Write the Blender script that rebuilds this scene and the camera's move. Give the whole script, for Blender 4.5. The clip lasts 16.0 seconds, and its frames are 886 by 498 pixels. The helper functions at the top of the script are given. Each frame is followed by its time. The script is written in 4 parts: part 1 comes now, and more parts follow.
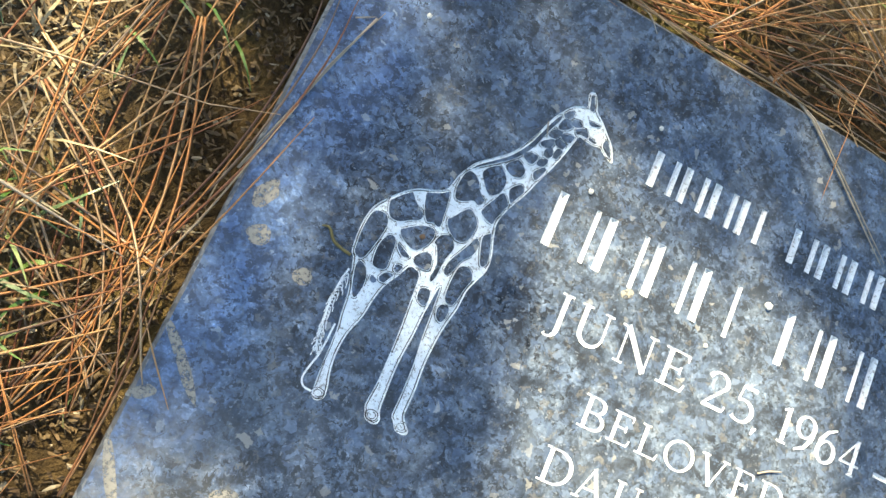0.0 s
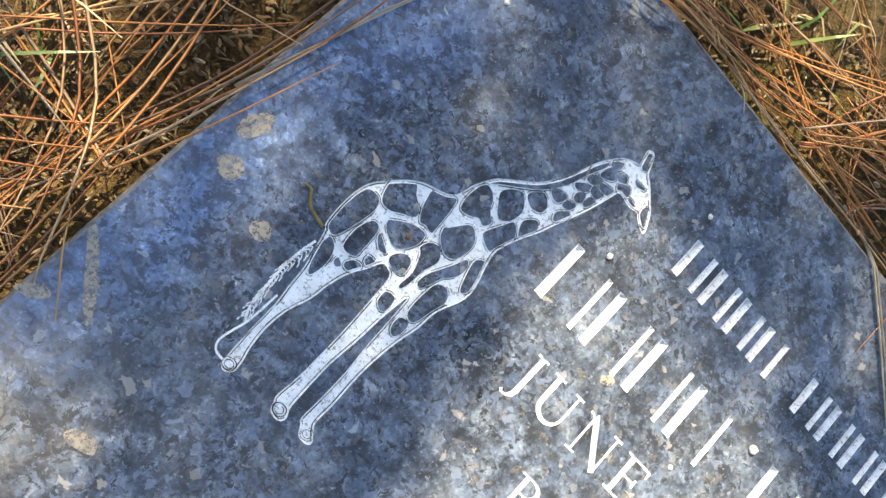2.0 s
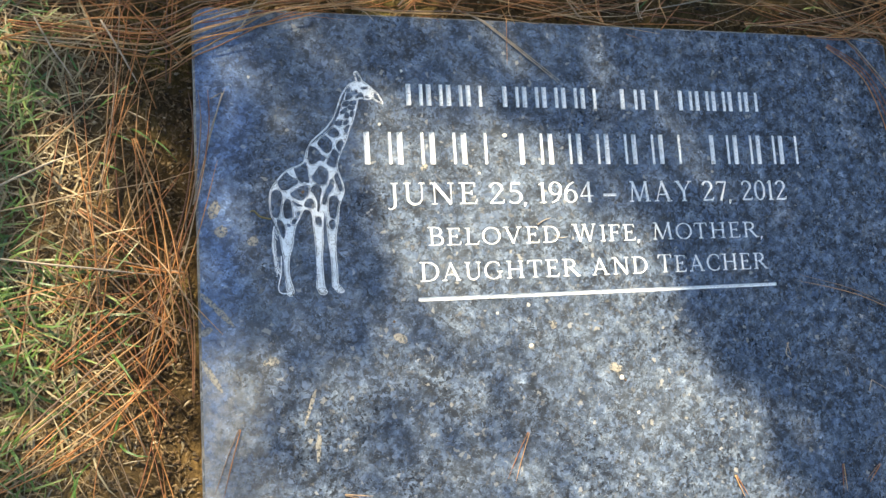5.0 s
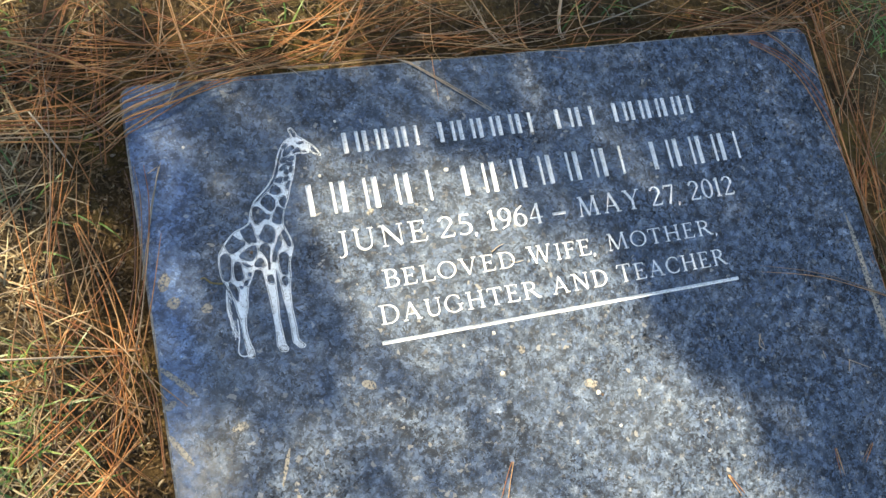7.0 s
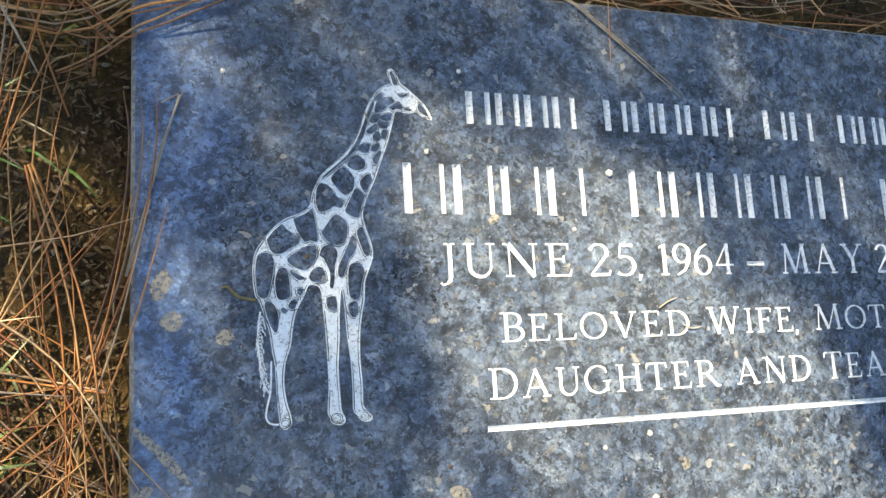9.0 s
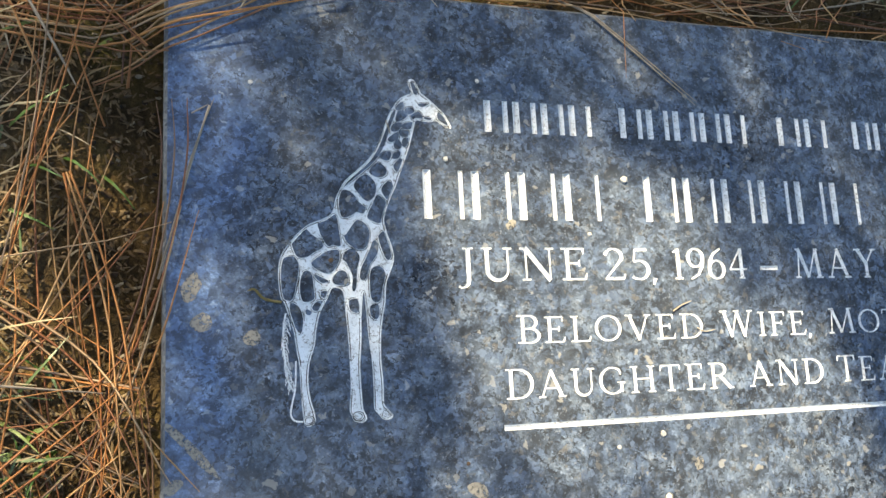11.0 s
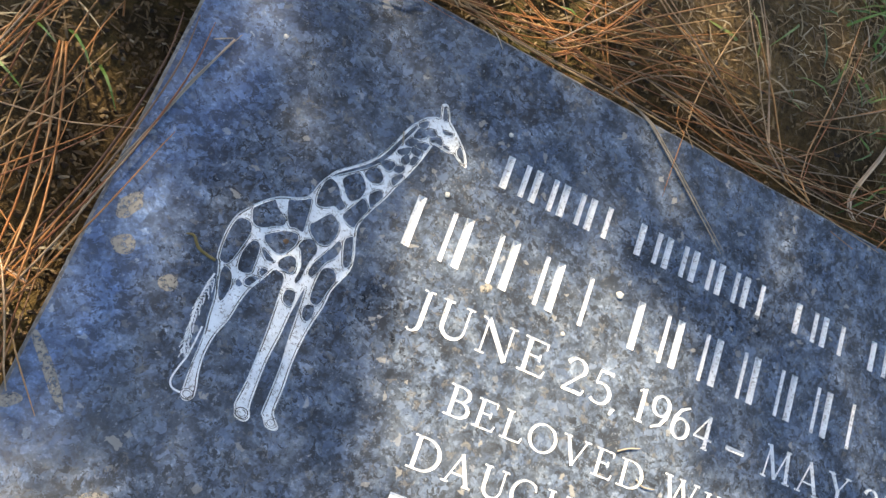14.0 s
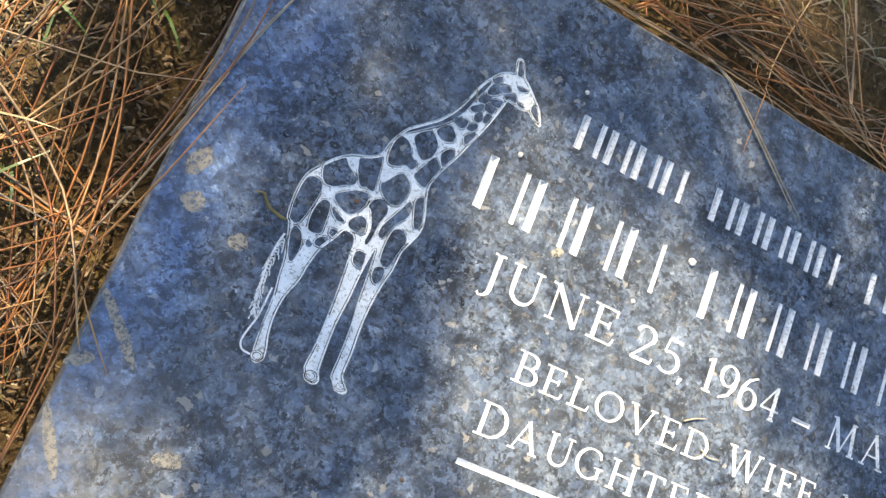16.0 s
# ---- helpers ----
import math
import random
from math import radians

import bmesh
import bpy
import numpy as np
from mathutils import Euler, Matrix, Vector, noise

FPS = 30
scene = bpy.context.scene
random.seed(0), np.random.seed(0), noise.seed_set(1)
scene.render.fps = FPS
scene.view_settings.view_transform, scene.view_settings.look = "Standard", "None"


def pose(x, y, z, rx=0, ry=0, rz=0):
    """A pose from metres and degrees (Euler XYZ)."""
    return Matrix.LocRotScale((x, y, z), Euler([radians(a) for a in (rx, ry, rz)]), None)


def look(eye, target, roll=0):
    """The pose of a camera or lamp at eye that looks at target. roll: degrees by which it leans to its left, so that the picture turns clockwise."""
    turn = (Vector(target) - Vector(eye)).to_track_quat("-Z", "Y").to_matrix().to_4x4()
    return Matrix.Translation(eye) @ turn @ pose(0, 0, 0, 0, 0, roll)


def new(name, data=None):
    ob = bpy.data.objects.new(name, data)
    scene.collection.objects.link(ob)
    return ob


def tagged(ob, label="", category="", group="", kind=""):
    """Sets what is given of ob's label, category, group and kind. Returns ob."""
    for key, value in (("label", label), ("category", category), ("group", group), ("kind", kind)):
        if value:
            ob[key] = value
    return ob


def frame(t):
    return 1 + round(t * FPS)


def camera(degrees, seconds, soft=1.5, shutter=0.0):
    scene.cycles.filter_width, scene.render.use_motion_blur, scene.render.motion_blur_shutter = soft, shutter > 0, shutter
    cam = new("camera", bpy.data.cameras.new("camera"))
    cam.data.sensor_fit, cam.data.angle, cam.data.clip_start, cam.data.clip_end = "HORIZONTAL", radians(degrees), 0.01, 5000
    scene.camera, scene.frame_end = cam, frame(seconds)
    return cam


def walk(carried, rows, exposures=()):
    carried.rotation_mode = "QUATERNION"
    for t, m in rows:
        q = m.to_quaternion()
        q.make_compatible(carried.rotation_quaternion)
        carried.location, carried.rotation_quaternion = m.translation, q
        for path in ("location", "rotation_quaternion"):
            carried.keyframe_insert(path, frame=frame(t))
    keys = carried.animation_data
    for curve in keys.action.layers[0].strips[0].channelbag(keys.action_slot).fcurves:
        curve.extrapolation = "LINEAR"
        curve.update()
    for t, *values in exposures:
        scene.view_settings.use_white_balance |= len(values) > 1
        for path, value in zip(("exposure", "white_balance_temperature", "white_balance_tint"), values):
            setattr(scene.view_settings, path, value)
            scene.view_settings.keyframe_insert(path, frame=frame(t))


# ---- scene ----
import collections

cam = camera(56.0, 16.0)
PATH = [
    (0, (0.0650, -0.2792, 0.3984), (0.1432, -0.1981, 0.0300), 69.39),
    (0.5, (0.0734, -0.2742, 0.3967), (0.1537, -0.1991, 0.0300), 73.21),
    (1, (0.0777, -0.2828, 0.3539), (0.1477, -0.2111, 0.0300), 85.25),
    (1.5, (0.0697, -0.2649, 0.3440), (0.1346, -0.1941, 0.0300), 89.57),
    (2, (0.0801, -0.2605, 0.3519), (0.1454, -0.1905, 0.0300), 89.16),
    (2.5, (0.0811, -0.2612, 0.3681), (0.1479, -0.1885, 0.0300), 87.02),
    (3, (0.0754, -0.2600, 0.3680), (0.1438, -0.1921, 0.0300), 91.00),
    (3.5, (0.0744, -0.2607, 0.4028), (0.1484, -0.1938, 0.0300), 90.55),
    (4, (0.0764, -0.2586, 0.5214), (0.1822, -0.1857, 0.0300), 83.64),
    (4.5, (0.0637, -0.2819, 0.6248), (0.2035, -0.2105, 0.0300), 69.60),
    (5, (0.0627, -0.3367, 0.7129), (0.2489, -0.2481, 0.0300), 61.97),
    (5.2, (0.0742, -0.3596, 0.7500), (0.2657, -0.2625, 0.0300), 57.88),
    (7.5, (0.0903, -0.3571, 0.6784), (0.2863, -0.2216, 0.0300), 44.85),
    (8, (0.0840, -0.3180, 0.5820), (0.2542, -0.1985, 0.0300), 47.90),
    (8.5, (0.0712, -0.2731, 0.4914), (0.2263, -0.1892, 0.0300), 59.14),
    (9, (0.0605, -0.2697, 0.4512), (0.2057, -0.1935, 0.0300), 60.62),
    (9.2, (0.0461, -0.2666, 0.4529), (0.1982, -0.2005, 0.0300), 65.31),
    (11.5, (0.0712, -0.2727, 0.4786), (0.2093, -0.1882, 0.0300), 56.92),
    (12, (0.1243, -0.2805, 0.5151), (0.3007, -0.1965, 0.0300), 59.74),
    (12.5, (0.1263, -0.3285, 0.5904), (0.3384, -0.2102, 0.0300), 55.77),
    (13, (0.1228, -0.3368, 0.6055), (0.3436, -0.2126, 0.0300), 56.41),
    (13.5, (0.1215, -0.3221, 0.5183), (0.3053, -0.1823, 0.0300), 65.83),
    (14, (0.0983, -0.2942, 0.4282), (0.2073, -0.1670, 0.0300), 63.34),
    (14.5, (0.0753, -0.2808, 0.3892), (0.1604, -0.1908, 0.0300), 68.30),
    (15, (0.0784, -0.2790, 0.3904), (0.1677, -0.1983, 0.0300), 71.92),
    (15.5, (0.0756, -0.2846, 0.4004), (0.1753, -0.2030, 0.0300), 75.05),
    (16, (0.0729, -0.2864, 0.4095), (0.1799, -0.2003, 0.0300), 74.81),
]
EXPOSURES = [(0, 1.94, 6950, 1), (1, 1.90, 6950, 1), (2, 1.88, 7300, 9), (3.5, 1.84, 7250, 10), (5, 1.65, 7000, 5),
             (7.5, 1.66, 7100, 5), (9, 1.63, 7150, 5), (12.5, 1.47, 7200, 5), (14, 1.57, 7100, 10), (16, 1.69, 7100, 9)]
walk(cam, [(t, look(eye, target, roll)) for t, eye, target, roll in PATH], EXPOSURES)

# ---- world, sun, exposure ----
SUN_AZ, SUN_EL = 122.0, 44.0          # degrees: the way to the sun, from +x towards +y, and its height
TO_SUN = Vector((math.cos(radians(SUN_AZ)) * math.cos(radians(SUN_EL)),
                 math.sin(radians(SUN_AZ)) * math.cos(radians(SUN_EL)), math.sin(radians(SUN_EL))))
world = bpy.data.worlds.new("sky")
scene.world = world
world.use_nodes = True
wn = world.node_tree
sky = wn.nodes.new("ShaderNodeTexSky")
sky.sky_type, sky.sun_disc = "NISHITA", False
sky.sun_elevation, sky.sun_rotation = radians(SUN_EL), radians(90 - SUN_AZ)
wn.links.new(sky.outputs["Color"], wn.nodes["Background"].inputs["Color"])
wn.nodes["Background"].inputs["Strength"].default_value = 0.104
sun = new("sun", bpy.data.lights.new("sun", "SUN"))
sun.data.energy, sun.data.angle, sun.data.color = 5.0, radians(0.53), (1.0, 0.87, 0.66)
sun.matrix_world = look(TO_SUN * 6, (0, 0, 0))

# ---- the stone's plan ----
TOP = 0.03
X0, X1, Y0, Y1 = 0.0465, 0.7373, -0.73, -0.0397
rng = np.random.default_rng(7)


# ---- materials ----
class Mat:
    """A node material with a few short ways to wire it."""

    def __init__(self, name, rough=0.6, spec=0.5):
        self.m = bpy.data.materials.new(name)
        self.m.use_nodes = True
        self.t = self.m.node_tree
        self.p = self.t.nodes["Principled BSDF"]
        self.p.inputs["Roughness"].default_value = rough
        self.p.inputs["Specular IOR Level"].default_value = spec
        self.co = self.t.nodes.new("ShaderNodeTexCoord").outputs["Object"]

    def put(self, sock, value):
        if isinstance(value, (int, float, tuple)):
            sock.default_value = value
        else:
            self.t.links.new(value, sock)

    def noise(self, scale, detail=4.0, co=None, rough=0.55):
        n = self.t.nodes.new("ShaderNodeTexNoise")
        n.inputs["Scale"].default_value, n.inputs["Detail"].default_value, n.inputs["Roughness"].default_value = scale, detail, rough
        self.t.links.new(co or self.co, n.inputs["Vector"])
        return n

    def cells(self, scale, co=None, feature="F1"):
        n = self.t.nodes.new("ShaderNodeTexVoronoi")
        n.feature = feature
        n.inputs["Scale"].default_value = scale
        self.t.links.new(co or self.co, n.inputs["Vector"])
        return n

    def ramp(self, fac, stops, smooth=False):
        n = self.t.nodes.new("ShaderNodeValToRGB")
        e = n.color_ramp.elements
        while len(e) < len(stops):
            e.new(0.5)
        for el, (pos, col) in zip(e, stops):
            el.position = pos
            el.color = (*col, 1) if isinstance(col, tuple) else (col, col, col, 1)
        if not smooth:
            n.color_ramp.interpolation = "LINEAR"
        self.t.links.new(fac, n.inputs["Fac"])
        return n.outputs["Color"]

    def mix(self, fac, a, b, mode="MIX"):
        n = self.t.nodes.new("ShaderNodeMix")
        n.data_type, n.blend_type = "RGBA", mode
        self.put(n.inputs["Factor"], fac)
        self.put(n.inputs["A"], (*a, 1) if isinstance(a, tuple) else a)
        self.put(n.inputs["B"], (*b, 1) if isinstance(b, tuple) else b)
        return n.outputs["Result"]

    def math(self, op, a, b=0.0):
        n = self.t.nodes.new("ShaderNodeMath")
        n.operation = op
        self.put(n.inputs[0], a)
        self.put(n.inputs[1], b)
        return n.outputs[0]

    def split(self, col):
        n = self.t.nodes.new("ShaderNodeSeparateColor")
        self.t.links.new(col, n.inputs[0])
        return n.outputs

    def bump(self, height, strength=0.3, dist=0.001):
        n = self.t.nodes.new("ShaderNodeBump")
        n.inputs["Strength"].default_value, n.inputs["Distance"].default_value = strength, dist
        self.t.links.new(height, n.inputs["Height"])
        self.t.links.new(n.outputs["Normal"], self.p.inputs["Normal"])

    def island(self):
        return self.t.nodes.new("ShaderNodeNewGeometry").outputs["Random Per Island"]

    def chance(self):
        return self.t.nodes.new("ShaderNodeObjectInfo").outputs["Random"]

    def base(self, col):
        self.put(self.p.inputs["Base Color"], col)
        return self.m


def granite():
    g = Mat("blue_pearl_granite", 0.3, 0.32)
    def warped(co, scale, by, detail=3):
        n = g.t.nodes.new("ShaderNodeVectorMath")
        n.operation = "MULTIPLY_ADD"
        g.t.links.new(g.noise(scale, detail, co).outputs["Color"], n.inputs[0])
        n.inputs[1].default_value = (by, by, by)
        g.t.links.new(co, n.inputs[2])
        return n.outputs[0]

    torn = warped(warped(g.co, 90, 0.010), 500, 0.0030, 2)
    big = g.split(g.cells(150, torn).outputs["Color"])
    mid = g.split(g.cells(330, torn).outputs["Color"])
    fine = g.noise(560, 4, rough=0.6)
    grain = g.noise(88, 5, warped(g.co, 260, 0.005, 2), 0.64)
    col = g.ramp(grain.outputs[0], [(0.38, (0.011, 0.014, 0.020)), (0.41, (0.029, 0.039, 0.058)), (0.47, (0.043, 0.058, 0.086)), (0.49, (0.062, 0.082, 0.117)),
                                    (0.57, (0.078, 0.101, 0.136)), (0.60, (0.110, 0.135, 0.172)), (0.70, (0.145, 0.170, 0.205))])
    col = g.mix(0.9, col, g.ramp(big[0], [(0.0, 0.52), (0.5, 0.95), (0.85, 1.2), (1.0, 1.7)]), "MULTIPLY")
    col = g.mix(0.9, col, g.ramp(mid[0], [(0.0, 0.66), (0.5, 1.0), (1.0, 1.4)]), "MULTIPLY")
    col = g.mix(0.95, col, g.ramp(fine.outputs[0], [(0.32, 0.36), (0.46, 0.92), (0.56, 1.08), (0.68, 1.75)]), "MULTIPLY")
    warm = g.ramp(g.noise(190, 4, torn, 0.65).outputs[0], [(0.585, 0.0), (0.62, 0.5)])
    col = g.mix(warm, col, (0.150, 0.130, 0.100))
    blue = g.ramp(g.math("ADD", g.math("MULTIPLY", mid[1], 0.30), g.math("MULTIPLY", g.noise(70, 4).outputs[0], 0.70)), [(0.58, 0.0), (0.64, 0.45)])
    col = g.mix(blue, col, (0.082, 0.122, 0.205))
    flecks = g.ramp(g.math("ADD", g.noise(270, 4, torn, 0.7).outputs[0], g.math("MULTIPLY", g.noise(26, 3).outputs[0], 0.30)), [(0.572, 0.96), (0.592, 0.0)])
    col = g.mix(flecks, col, (0.007, 0.008, 0.011))
    specks = g.ramp(g.noise(480, 3, rough=0.6).outputs[0], [(0.635, 0.0), (0.67, 0.6)])
    col = g.mix(specks, col, (0.24, 0.26, 0.29))
    flash = g.ramp(mid[1], [(0.95, 0.0), (0.965, 0.4)])
    col = g.mix(flash, col, (0.19, 0.24, 0.33))
    pale = g.ramp(mid[2], [(0.986, 0.0), (0.992, 0.5)])
    col = g.mix(pale, col, (0.42, 0.39, 0.33))
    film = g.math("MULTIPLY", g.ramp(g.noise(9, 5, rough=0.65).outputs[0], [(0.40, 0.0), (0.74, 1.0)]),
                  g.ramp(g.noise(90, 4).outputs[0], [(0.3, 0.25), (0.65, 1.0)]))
    # a bluer, lighter tone over the head corner, with a wavering edge
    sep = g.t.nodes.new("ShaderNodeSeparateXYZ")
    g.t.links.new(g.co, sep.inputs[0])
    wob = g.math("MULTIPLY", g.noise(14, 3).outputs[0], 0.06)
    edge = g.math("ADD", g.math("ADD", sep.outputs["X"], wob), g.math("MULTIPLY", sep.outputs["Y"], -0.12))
    head_blue = g.ramp(edge, [(0.128, 1.0), (0.152, 0.0)])
    col = g.mix(head_blue, col, g.mix(0.20, g.mix(1.0, col, (1.0, 1.25, 1.6), "MULTIPLY"), (0.105, 0.165, 0.31)))
    # a film of dust; its fade in x paints the far side's shade
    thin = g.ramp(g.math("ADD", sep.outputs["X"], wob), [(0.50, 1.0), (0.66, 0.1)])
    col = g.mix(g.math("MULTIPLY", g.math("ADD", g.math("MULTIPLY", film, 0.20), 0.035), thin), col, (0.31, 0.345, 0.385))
    # dried dust along the lower edge
    low = g.math("MULTIPLY", g.ramp(g.math("ADD", sep.outputs["X"], wob), [(0.095, 1.0), (0.150, 0.0)]),
                 g.ramp(g.math("MULTIPLY", g.math("ADD", sep.outputs["Y"], wob), -1.0), [(0.24, 0.0), (0.34, 1.0)]))
    low = g.math("MULTIPLY", low, g.ramp(g.noise(130, 6, rough=0.7).outputs[0], [(0.36, 0.1), (0.62, 0.6)]))
    col = g.mix(low, col, (0.27, 0.255, 0.225))
    r = g.math("MULTIPLY", mid[0], 0.16)
    r = g.math("ADD", r, 0.26)
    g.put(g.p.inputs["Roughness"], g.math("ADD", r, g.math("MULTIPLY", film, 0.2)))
    g.bump(g.mix(0.5, fine.outputs["Color"], big[1]), 0.22, 0.0006)
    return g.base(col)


def frosted(name="white_frosted_engraving", light=(0.86, 0.88, 0.88), worn=(0.66, 0.68, 0.68)):
    g = Mat(name, 0.75, 0.3)
    spots = g.ramp(g.noise(620, 5, rough=0.75).outputs[0], [(0.40, 1.0), (0.45, 0.0)])
    col = g.mix(g.ramp(g.noise(160, 3).outputs[0], [(0.35, 0.0), (0.75, 1.0)]), light, worn)
    col = g.mix(g.math("MULTIPLY", spots, 0.75), col, (0.20, 0.17, 0.13))
    g.bump(g.noise(1200, 3).outputs[0], 0.5, 0.0008)
    return g.base(col)


def worn_edge():
    g = Mat("honed_granite_edge", 0.6)
    v = g.split(g.cells(420).outputs["Color"])
    col = g.ramp(v[0], [(0.0, (0.045, 0.05, 0.06)), (0.6, (0.10, 0.11, 0.125)), (1.0, (0.20, 0.20, 0.20))])
    col = g.mix(g.ramp(g.noise(35, 4).outputs[0], [(0.4, 0.0), (0.7, 0.6)]), col, (0.16, 0.13, 0.09))
    return g.base(col)


def straw(name, stops, random="island", rough=0.45):
    g = Mat(name, rough, 0.4)
    r = g.island() if random == "island" else g.chance()
    col = g.ramp(r, stops)
    streak = g.noise(120, 3)
    col = g.mix(0.5, col, g.ramp(streak.outputs[0], [(0.3, 0.45), (0.7, 1.35)]), "MULTIPLY")
    return g.base(col)


def soil():
    g = Mat("damp_brown_soil", 0.85, 0.25)
    a = g.noise(14, 6, rough=0.65)
    b = g.noise(220, 5, rough=0.7)
    col = g.ramp(a.outputs[0], [(0.3, (0.030, 0.020, 0.009)), (0.5, (0.105, 0.065, 0.024)), (0.7, (0.20, 0.125, 0.045))])
    col = g.mix(0.8, col, g.ramp(b.outputs[0], [(0.3, 0.25), (0.5, 0.9), (0.7, 1.7)]), "MULTIPLY")
    moss = g.ramp(g.noise(7, 4).outputs[0], [(0.55, 0.0), (0.68, 0.55)])
    col = g.mix(moss, col, (0.075, 0.080, 0.018))
    away = g.t.nodes.new("ShaderNodeVectorMath")
    away.operation = "DISTANCE"
    g.t.links.new(g.co, away.inputs[0])
    away.inputs[1].default_value = (0.39, -0.38, 0.0)
    lawn = g.mix(g.noise(5, 6, rough=0.7).outputs[0], (0.060, 0.075, 0.020), (0.15, 0.125, 0.055))
    lawn = g.mix(0.8, lawn, g.ramp(b.outputs[0], [(0.3, 0.3), (0.5, 0.9), (0.7, 1.5)]), "MULTIPLY")
    col = g.mix(g.ramp(g.math("MULTIPLY", away.outputs["Value"], 0.5), [(0.30, 0.0), (0.55, 1.0)]), col, lawn)
    g.bump(b.outputs[0], 0.9, 0.004)
    return g.base(col)


def plain(name, col, rough=0.7, scale=300, lo=0.6, hi=1.3):
    g = Mat(name, rough, 0.35)
    v = g.ramp(g.noise(scale, 4).outputs[0], [(0.3, lo), (0.7, hi)])
    return g.base(g.mix(0.8, col, v, "MULTIPLY"))


STRAW_STOPS = [(0.0, (0.36, 0.140, 0.044)), (0.25, (0.46, 0.21, 0.070)), (0.5, (0.24, 0.082, 0.038)), (0.7, (0.50, 0.29, 0.125)),
               (0.85, (0.36, 0.26, 0.17)), (1.0, (0.15, 0.075, 0.046))]
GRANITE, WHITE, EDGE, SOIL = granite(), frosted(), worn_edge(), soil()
STRAW = straw("dry_pine_needle", STRAW_STOPS)
STRAW_ONE = straw("dry_pine_needle_single", STRAW_STOPS, "object")
GREY_STRAW = straw("weathered_grey_needle", [(0.0, (0.32, 0.25, 0.18)), (1.0, (0.44, 0.36, 0.27))], "object")
DRY = straw("dead_grass_blade", [(0.0, (0.19, 0.118, 0.050)), (0.3, (0.27, 0.195, 0.100)), (0.6, (0.12, 0.072, 0.030)), (0.85, (0.22, 0.155, 0.080)), (0.93, (0.40, 0.33, 0.22)), (1.0, (0.10, 0.064, 0.032))], rough=0.6)
TAN = straw("tan_grass_blade", [(0.0, (0.24, 0.18, 0.085)), (0.5, (0.34, 0.27, 0.15)), (1.0, (0.17, 0.12, 0.055))], rough=0.55)
GREEN = straw("green_grass_blade", [(0.0, (0.050, 0.110, 0.018)), (0.4, (0.100, 0.175, 0.030)), (0.75, (0.19, 0.23, 0.060)), (1.0, (0.085, 0.130, 0.055))], rough=0.45)
_g = Mat("dried_mud_film", 0.8, 0.3)
_g.put(_g.p.inputs["Alpha"], _g.ramp(_g.noise(420, 5, rough=0.7).outputs[0], [(0.30, 0.0), (0.56, 0.9)]))
MUD_FILM = _g.base(_g.mix(_g.noise(150, 3).outputs[0], (0.36, 0.33, 0.27), (0.24, 0.22, 0.19)))
PEBBLE = plain("pale_grit", (0.55, 0.52, 0.46), 0.6, 600)
BARK = plain("brown_bark", (0.12, 0.075, 0.045), 0.85, 60)
FOLIAGE = straw("green_pine_foliage", [(0.0, (0.030, 0.060, 0.018)), (1.0, (0.055, 0.095, 0.028))])
GRIME = plain("dark_grime_in_the_cut", (0.055, 0.05, 0.042), 0.9, 500, 0.3, 2.2)
CUT = frosted("grey_white_cut_letter", (0.84, 0.85, 0.85), (0.62, 0.63, 0.62))
CRUMB = straw("bark_crumb", [(0.0, (0.035, 0.025, 0.016)), (0.5, (0.10, 0.06, 0.03)), (0.9, (0.24, 0.16, 0.08)), (1.0, (0.40, 0.34, 0.24))], rough=0.8)
LITTER = straw("chopped_litter", [(0.0, (0.12, 0.072, 0.030)), (0.3, (0.18, 0.115, 0.052)), (0.55, (0.060, 0.038, 0.018)), (0.8, (0.21, 0.145, 0.072)), (0.95, (0.17, 0.11, 0.05)), (0.97, (0.38, 0.31, 0.20)), (1.0, (0.05, 0.034, 0.018))], rough=0.75)
TWIG = plain("olive_brown_twig", (0.21, 0.16, 0.06), 0.7, 400)


# ---- mesh helpers ----
def part(name, bm, material, parent, label=""):
    me = bpy.data.meshes.new(name)
    bm.to_mesh(me)
    bm.free()
    for m in material if isinstance(material, (list, tuple)) else (material,):
        me.materials.append(m)
    ob = new(name, me)
    ob.parent = parent
    return tagged(ob, label)


def thing(name, label, category, group="", kind=""):
    return tagged(new(name), label, category, group, kind)


def mesh_object(name, verts, faces, material, smooth=False):
    me = bpy.data.meshes.new(name)
    me.from_pydata([tuple(v) for v in verts], [], [tuple(f) for f in faces])
    me.materials.append(material)
    if smooth:
        me.polygons.foreach_set("use_smooth", [True] * len(me.polygons))
    return new(name, me)


def pts_mm(text):
    return [Vector([float(a) / 1000 for a in w.split(",")]) for w in text.split()]


def grow(pts, by):
    """The ring moved outwards from its middle."""
    mid = sum(pts, Vector((0, 0))) / len(pts)
    return [p + (p - mid).normalized() * by for p in pts]


def smooth_ring(pts, steps=4):
    """A closed Catmull-Rom curve through the points."""
    out, n = [], len(pts)
    for i in range(n):
        a, b, c, d = pts[i - 1], pts[i], pts[(i + 1) % n], pts[(i + 2) % n]
        for k in range(steps):
            t = k / steps
            out.append(0.5 * (2 * b + (c - a) * t + (2 * a - 5 * b + 4 * c - d) * t * t + (3 * b - a - 3 * c + d) * t ** 3))
    return out


